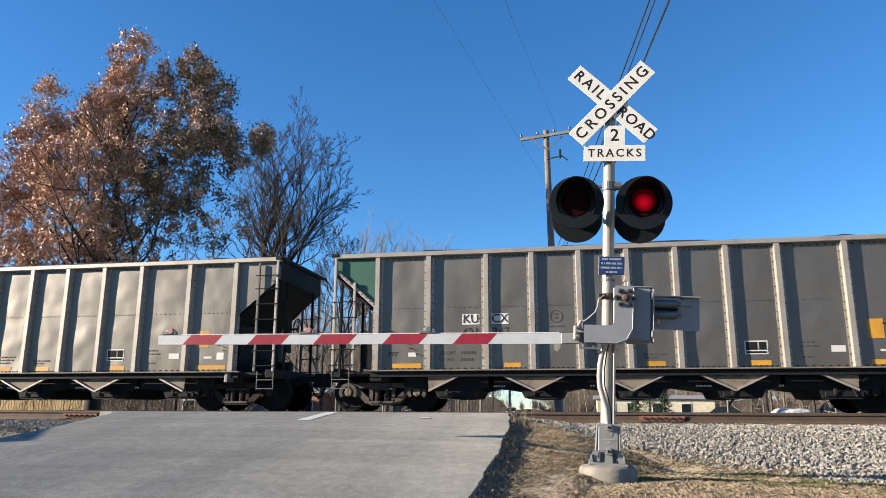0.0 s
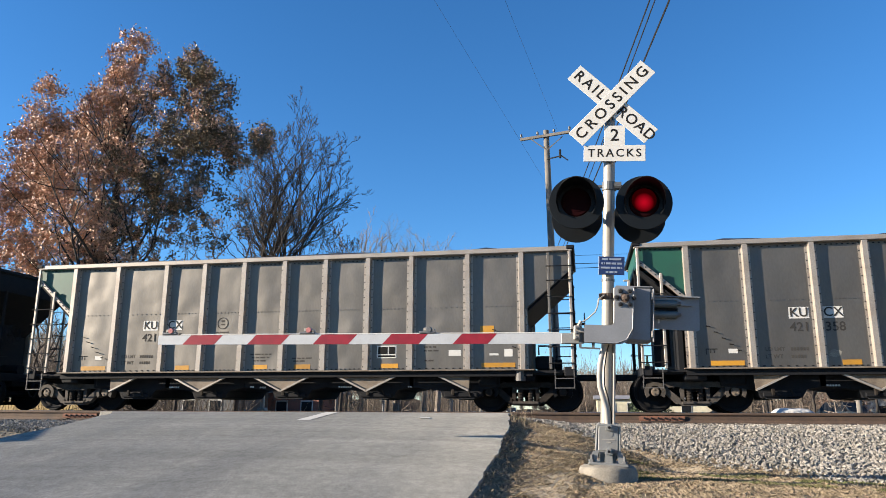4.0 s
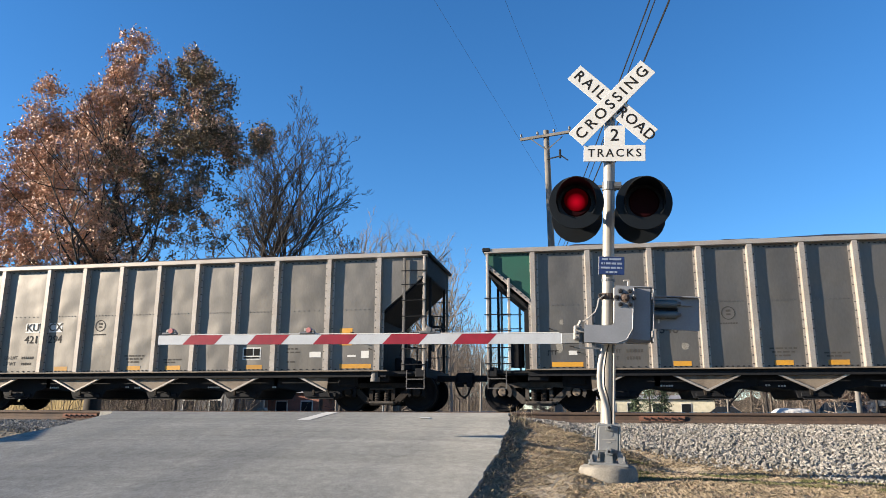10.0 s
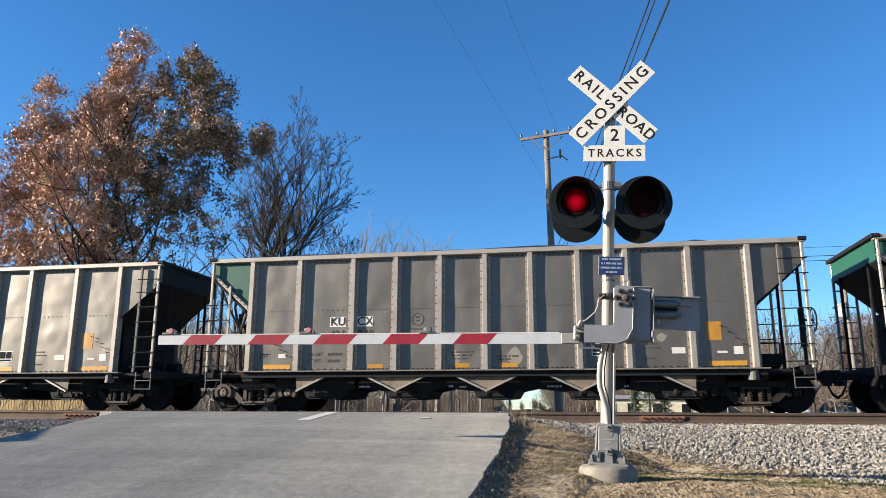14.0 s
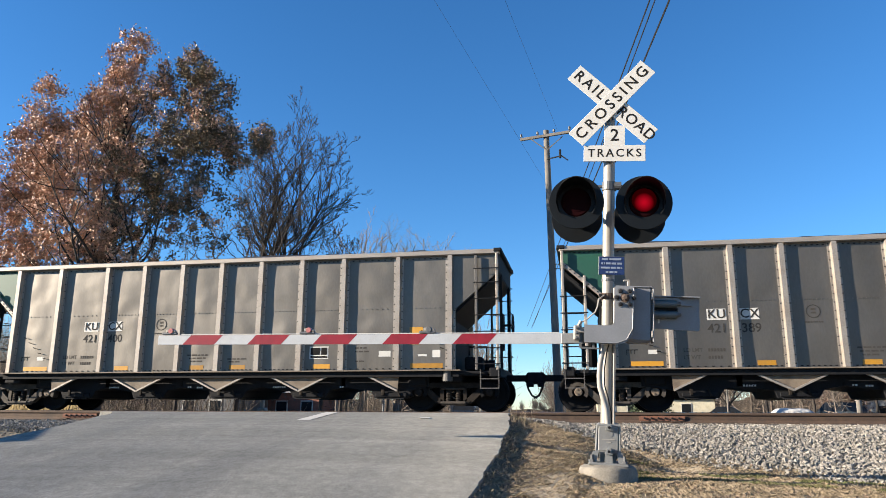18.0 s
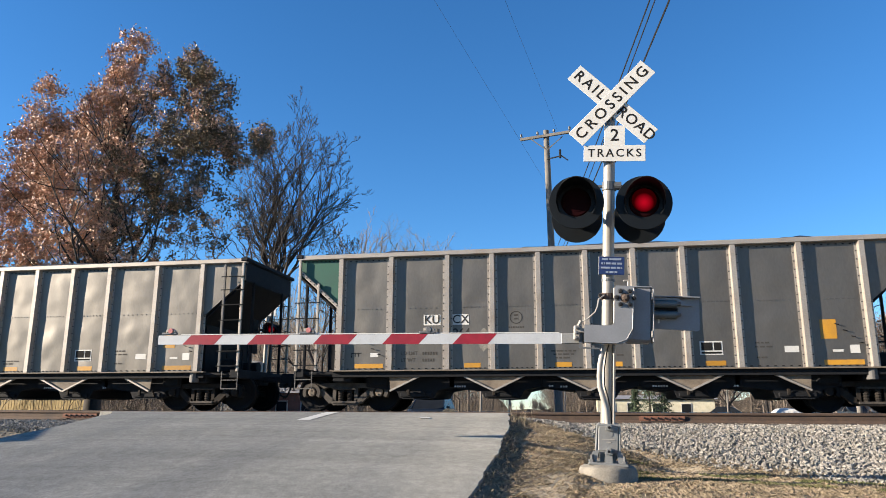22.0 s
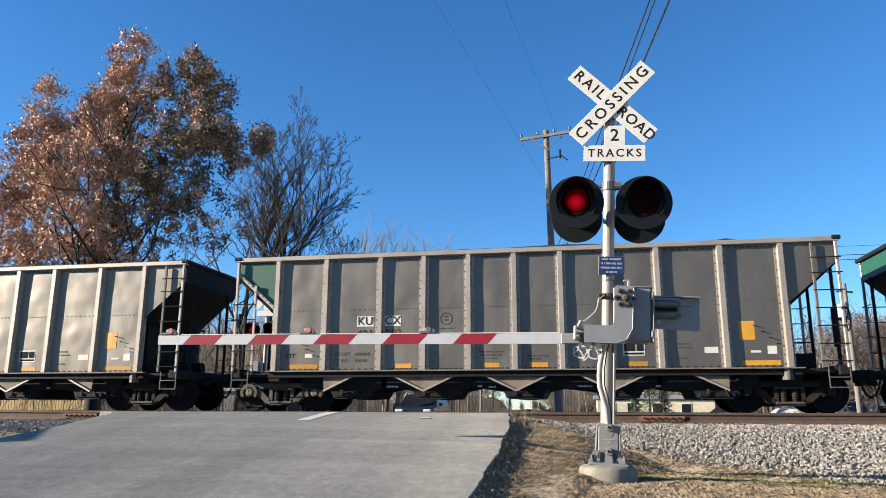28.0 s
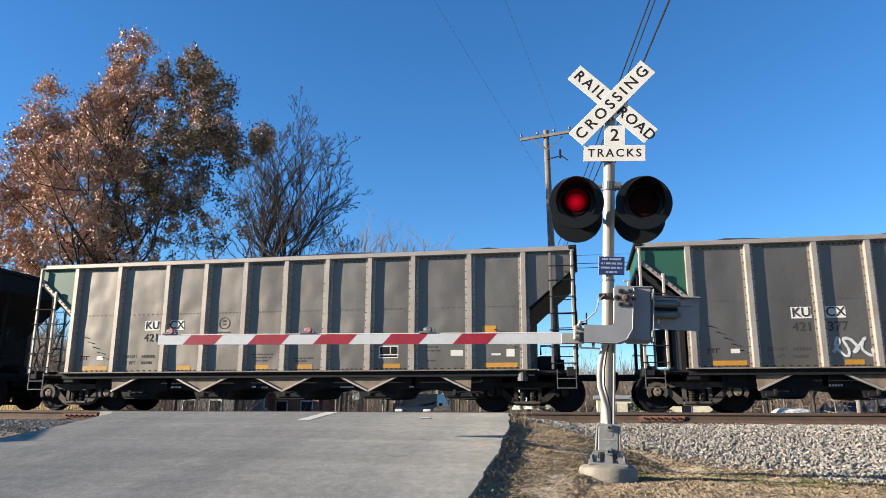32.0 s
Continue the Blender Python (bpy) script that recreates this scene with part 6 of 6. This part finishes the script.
for x, y, h in ((6.3, 75.0, 6.4), (5.0, 76.0, 4.4), (7.7, 75.0, 4.6)):
    rng = random.Random(int(x * 10))
    tree = thing("evergreen_tree", "small dark evergreen behind the tracks", "tree", pose(x, y, -1.0), "evergreens")
    part("trunk", Build().tube([(0, 0, 0), (0, 0, h * 0.9)], 0.10, 6, 0.02), M["bark"], tree)
    pts = []
    for k in range(2200):
        z = rng.uniform(0.08, 1.0)
        r = (1 - z) * 0.28 * h * math.sqrt(rng.random()) * (0.75 + 0.25 * math.sin(z * 40))
        w = rng.uniform(0, 6.283)
        pts.append((r * math.cos(w), r * math.sin(w), z * h))
    part("crown", leaf_mesh("crown", pts, rng, 0.09, M["pine"]), None, tree)


# ---- buildings, fence and vehicles beyond the tracks ----
def house(name, label, x, y, w, d, h, roof_h, wall, windows, floor=-1.1):
    hs = thing(name, label, "building", pose(x, y, floor))
    part("wall", Build().box((w / 2, d / 2, h / 2), (w, d, h)), wall, hs)
    part("roof", Build().prism([(-0.3, h), (d + 0.3, h), (d / 2, h + roof_h)], -0.4, w + 0.4, "x"), M["roof"], hs)
    for x0, x1, z0, z1 in windows:
        win = part("window", Build().box(((x0 + x1) / 2, -0.02, (z0 + z1) / 2), (x1 - x0 + 0.16, 0.06, z1 - z0 + 0.16), 0.01), M["white"], hs)
        part("pane", Build().box(((x0 + x1) / 2, -0.055, (z0 + z1) / 2), (x1 - x0, 0.02, z1 - z0)), M["glass"], win)
    return hs


house("low_building", "long low cream-coloured building with grey roof", 1.5, 88.0, 13.0, 8.0, 2.45, 0.5, M["cream"], [(1.0, 2.0, 0.9, 1.9), (3.4, 4.3, 0.0, 2.0), (6.2, 7.3, 0.9, 1.9), (9.4, 10.4, 0.9, 1.9)])
house("low_building", "small white shed building behind parked vehicles", 22.6, 66.0, 6.0, 5.0, 2.2, 0.6, M["white"], [(1.0, 1.8, 0.8, 1.6), (3.0, 3.9, 0.0, 1.9)])
house("low_building", "grey house behind the tracks", -31.0, 52.0, 5.0, 7.0, 2.5, 0.8, M["galv"], [(0.8, 1.7, 0.9, 1.8), (3.0, 3.9, 0.9, 1.8)])
house("brick_house", "low red brick house behind the tracks", -26.0, 58.0, 4.6, 7.0, 2.5, 0.8, M["brick"], [(0.8, 1.7, 0.9, 1.8), (3.0, 3.9, 0.9, 1.8)])

fence = thing("wooden_fence", "tan wooden board fence behind the tracks", "fence", pose(-30.2, 34.0, -0.95))
for i in range(30):
    part("board", Build().box((i * 0.165, 0, 0.72 + 0.02 * math.sin(i * 3.1)), (0.14, 0.025, 1.42), 0.004), M["fence_wood"], fence)
for z in (0.35, 1.1):
    part("fence_rail", Build().box((2.4, 0.04, z), (4.9, 0.05, 0.09)), M["fence_wood"], fence)

for i, (x, y, h) in enumerate(((-11.4, 33.0, 3.2), (-8.3, 30.0, 2.2), (-6.4, 46.0, 4.0), (-3.1, 31.0, 2.3), (-2.3, 60.0, 6.0), (-2.0, 78.0, 5.5), (7.2, 40.0, 2.4))):
    p = thing("fence_post" if h < 3 else "sign_post", "bare upright post behind the tracks", "post", pose(x, y, -1.0), "posts beyond the crossing")
    part("post", Build().tube([(0, 0, 0), (0.02 * h, 0, h)], 0.05 if h < 3 else 0.07, 8), M["galv"] if i % 2 else M["wood_pole"], p)


def vehicle(name, label, m, paint, long=4.6, wide=1.8, high=1.45, tall=0.0):
    """A parked or moving car that faces -y."""
    v = thing(name, label, "car", m)
    hy, hx, w = long / 2, wide / 2, high
    belt = 0.62 * high
    side = [(-hy, 0.35), (-hy + 0.05, 0.60), (-hy + 0.15, belt * 0.86), (-hy + 1.15, belt), (hy - 0.5, belt + 0.02), (hy - 0.05, belt - 0.05), (hy, 0.55), (hy - 0.05, 0.30), (-hy + 0.05, 0.26)]
    b = Build()
    b.prism(side, -hx, hx, "x")
    body = part("body", b, paint, v)
    cab = [(-hy + 1.15, belt), (-hy + 1.85, high - 0.03), (-hy + 2.2, high), (hy - 1.25 + tall, high), (hy - 0.55 + tall, belt)]
    b = Build()
    n = len(cab)
    vs = [(-hx * (0.95 if z < high - 0.1 else 0.78), y, z) for y, z in cab] + [(hx * (0.95 if z < high - 0.1 else 0.78), y, z) for y, z in cab]
    b.add(vs, [tuple(range(n)), tuple(range(2 * n - 1, n - 1, -1))] + [(i, i + n, (i + 1) % n + n, (i + 1) % n) for i in range(n)])
    part("cabin", b, M["glass"], v)
    part("roof_panel", Build().box((0, (cab[2][0] + cab[3][0]) / 2, high), (wide * 0.76, cab[3][0] - cab[2][0] + 0.15, 0.05), 0.02), paint, v)
    for s in (-1, 1):
        part("pillar", Build().bar((s * hx * 0.93, -hy + 1.17, belt), (s * hx * 0.78, -hy + 1.95, high), 0.07, 0.07), paint, v)
        part("headlight", Build().box((s * hx * 0.72, -hy + 0.08, belt * 0.76), (0.38, 0.14, 0.15), 0.04), M["white"], body)
        part("mirror", Build().box((s * (hx + 0.09), -hy + 1.55, belt + 0.08), (0.18, 0.10, 0.13), 0.03), paint, v)
        for y in (-hy + 0.85, hy - 0.85):
            w = part("wheel", Build().lathe([(0, 0.2), (0.0, 0.30), (s * 0.03, 0.33), (s * 0.19, 0.33), (s * 0.22, 0.30), (s * 0.22, 0.2)], (s * (hx - 0.2), y, 0.33), (1, 0, 0), 18), M["rubber"], v)
            part("rim", Build().lathe([(0, 0.2), (s * 0.03, 0.18), (s * 0.03, 0.05)], (s * (hx + 0.01), y, 0.33), (1, 0, 0), 14), M["galv"], w)
    part("grille", Build().box((0, -hy + 0.02, belt * 0.66), (wide * 0.5, 0.08, 0.16), 0.02), M["black"], body)
    part("bumper", Build().box((0, -hy + 0.02, 0.40), (wide * 0.96, 0.14, 0.18), 0.04), paint, body)
    part("number_plate_bar", Build().box((0, -hy - 0.06, 0.42), (0.3, 0.02, 0.12)), M["white"], body)
    return v


waiting_car = vehicle("dark_car", "dark blue car waiting beyond the crossing", pose(-7.75, 35.5, road_z(35.5)), M["car_dark"], 4.7, 1.85, 1.5, 0.4)


def covered_car():
    """A parked car under a sagging white cover."""
    b = Build()
    n, k = 30, 12
    for j in range(k + 1):
        for i in range(n + 1):
            u, w = i / n, 2 * j / k - 1
            top = 0.85 + 0.42 * step(0.12, 0.30, u) * (1 - step(0.72, 0.95, u)) - 0.10 * (u > 0.5) * (u - 0.5)
            h = top * (1 - abs(w) ** 5) * min(1.0, 9 * u + 0.05, 9 * (1 - u) + 0.05)
            b.v.append((4.4 * (u - 0.5), 0.95 * w, max(0.0, h + 0.06 * noise.noise(Vector((u * 7, w * 3, 5))))))
    b.f = [(j * (n + 1) + i, j * (n + 1) + i + 1, (j + 1) * (n + 1) + i + 1, (j + 1) * (n + 1) + i) for j in range(k) for i in range(n)]
    car = thing("covered_car", "parked car under a white cloth cover", "car", pose(15.6, 61.0, -1.02, 0, 0, 4))
    part("cover", b, M["white"], car, smooth=True)


covered_car()
vehicle("parked_van", "dark parked sport utility vehicle behind the tracks", pose(19.5, 60.5, -1.02, 0, 0, 28), M["car_dark"], 4.4, 1.9, 1.72, 0.45)
vehicle("dark_car", "dark blue car parked by the low building", pose(12.1, 66.0, -1.02, 0, 0, 80), M["car_dark"], 4.2, 1.8, 1.40, 0.2)

# ---- utility pole and wires ----
pole = thing("utility_pole", "weathered wooden utility pole with one crossarm", "utility pole", pose(-1.05, 32.0, -1.0))
part("pole", Build().tube([(0, 0, 0), (-0.22, 0, 13.75)], 0.19, 12, 0.13), M["wood_pole"], pole, smooth=True)
part("crossarm", Build().bar((-1.42, 0.0, 13.38), (0.88, -0.30, 13.50), 0.10, 0.13, 0.01), M["wood_pole"], pole)
for s in (-1, 1):
    part("arm_brace", Build().bar((-0.22 + s * 0.75, -0.10, 13.38), (-0.2, -0.12, 12.75), 0.03, 0.04), M["wood_pole"], pole)
for u in (0.02, 0.35, 0.68, 0.99):
    p = Vector((-1.42, 0.0, 13.44)).lerp(Vector((0.88, -0.30, 13.56)), u)
    part("insulator", Build().lathe([(0, 0.02), (0.06, 0.02), (0.07, 0.06), (0.18, 0.055), (0.22, 0.02)], p, (0, 0, 1), 8), M["galv"], pole)
part("cutout_bracket", Build().bar((-0.2, -0.15, 12.3), (0.45, -0.35, 12.35), 0.04, 0.05).box((0.40, -0.35, 12.45), (0.10, 0.10, 0.42), 0.02).bar((0.4, -0.35, 12.4), (0.75, -0.4, 12.1), 0.04, 0.05), M["under"], pole)


pole = thing("utility_pole", "leaning wooden utility pole with a pale transformer", "utility pole", pose(16.77, 50.0, -1.0))
part("pole", Build().tube([(0, 0, 0), (-0.03, 0, 9.08)], 0.17, 10, 0.11), M["wood_pole"], pole, smooth=True)
part("crossarm", Build().bar((-0.63, -0.1, 8.58), (0.57, 0.5, 8.58), 0.09, 0.11, 0.01), M["wood_pole"], pole)
can = part("transformer", Build().lathe([(0, 0.22), (0.03, 0.26), (0.78, 0.26), (0.84, 0.20), (0.86, 0.02)], (-0.40, -0.2, 6.89), (0, 0, 1), 16), M["white"], pole, "pale grey transformer can", True)
part("bushing", Build().lathe([(0, 0.03), (0.05, 0.06), (0.16, 0.05), (0.22, 0.02)], (-0.40, -0.2, 7.74), (0, 0, 1), 8), M["galv"], can)


def wire(p0, p1, sag, r=0.012):
    p0, p1 = Vector(p0), Vector(p1)
    pts = []
    for i in range(25):
        u = i / 24
        p = p0.lerp(p1, u)
        p.z -= 4 * sag * u * (1 - u)
        pts.append(p)
    ob = new("overhead_wire", Build().tube(pts, r, 5, caps=False).mesh("overhead_wire", M["wire"]))
    return tagged(ob, "black overhead cable strung between poles", "cable", "overhead wires")


wire((4.35, -10, 8.1), (-5.1, 70, 8.0), 0.10, 0.016)
wire((4.17, -10, 7.85), (-4.65, 70, 7.75), 0.10, 0.013)
wire((4.60, -10, 7.85), (-4.75, 70, 7.75), 0.10, 0.020)
wire((-5.4, -10, 12.9), (-0.75, 32, 12.75), 0.0, 0.0042)
wire((-6.6, -10, 10.0), (-1.2, 32, 9.95), 0.0, 0.0035)
for z in (6.75, 6.38, 6.18):
    wire((-1.15, 31.9, z), (42.0, 31.0, z + 0.1), 0.12, 0.014 if z < 6.5 else 0.008)

# worn white paint on the road
for pts in ([(-4.46, 11.05), (-4.24, 11.05), (-4.31, 12.85), (-4.53, 12.85)], [(-2.59, 11.46), (-2.40, 11.46), (-2.43, 11.62), (-2.57, 11.62)]):
    b = Build()
    n = 8
    for i in range(n + 1):
        u = i / n
        for p, q in ((pts[0], pts[3]), (pts[1], pts[2])):
            x, y = p[0] + (q[0] - p[0]) * u, p[1] + (q[1] - p[1]) * u
            b.v.append((x, y, road_z(y) + 0.05 * (1 - step(9, 12.5, y)) + 0.006))
    b.f = [(2 * i, 2 * i + 1, 2 * i + 3, 2 * i + 2) for i in range(n)]
    tagged(new("road_marking", b.mesh("road_marking", M["white"])), "worn white paint mark on the asphalt", "road marking", "", "structure")


# ---- motion ----
FLASH, FIRST_RIGHT, LIT = 1.3625, -0.3125, 0.6575


def motions():
    times = sorted(set([r[0] for r in ROLLED] + [float(i) for i in range(33)]))
    for k, c in enumerate(cars):
        walk(c, [(t, pose(FIRST - PITCH_CAR * (k - 1) + travelled(t), FAR_TRACK, 0)) for t in times])
    turns = [i / 15 for i in range(481)]
    rows = [(t, travelled(t) / 0.475) for t in turns]
    for c in cars:
        for o in c.children:
            if o.name.startswith("wheelset"):
                at = o.location.copy()
                walk(o, [(t, Matrix.Translation(at) @ Matrix.Rotation(a, 4, "Y")) for t, a in rows])
    # the lamps flash in turn
    for side, bulb in list(enumerate(bulbs)) + list(enumerate(far_bulbs)):
        at = Matrix.Translation(bulb.location.copy())
        rows, turn = [], 0.0 if side == 1 else 180.0
        rows.append((0.0, at @ Matrix.Rotation(radians(turn), 4, "Z")))
        k = 0
        while True:
            start = FIRST_RIGHT + FLASH * (k // 2) + (LIT if k % 2 else 0.0)
            k += 1
            if start > 31.8:
                break
            if start < 0.12:
                continue
            lead = 0.07 if k % 2 == 0 else 0.11
            first = max(start - lead, 1.03) if k == 3 else start - lead
            # a half turn within a tenth of a second, held still before and after it
            for q, angle in ((-6, 0), (-3, 0), (-2, 0), (-1, 0), (0, 0), (1, 60), (2, 120), (3, 180), (4, 180), (5, 180), (6, 180), (9, 180)):
                rows.append((first + q / 30, at @ Matrix.Rotation(radians(turn + angle), 4, "Z")))
            turn += 180
        rows.append((32.0, at @ Matrix.Rotation(radians(turn), 4, "Z")))
        walk(bulb, rows)
    # a car comes up to the crossing on the far side and waits
    way = [(0.0, -14.5, 150.0), (10.0, -14.4, 149.0), (14.0, -13.0, 112.0), (17.0, -10.2, 70.0), (18.5, -8.95, 53.5), (20.0, -8.3, 45.0), (21.5, -7.95, 39.8), (22.5, -7.8, 36.6), (23.3, -7.75, 35.6), (32.0, -7.75, 35.5)]
    walk(waiting_car, [(t, pose(x, y, road_z(y))) for t, x, y in way])


motions()
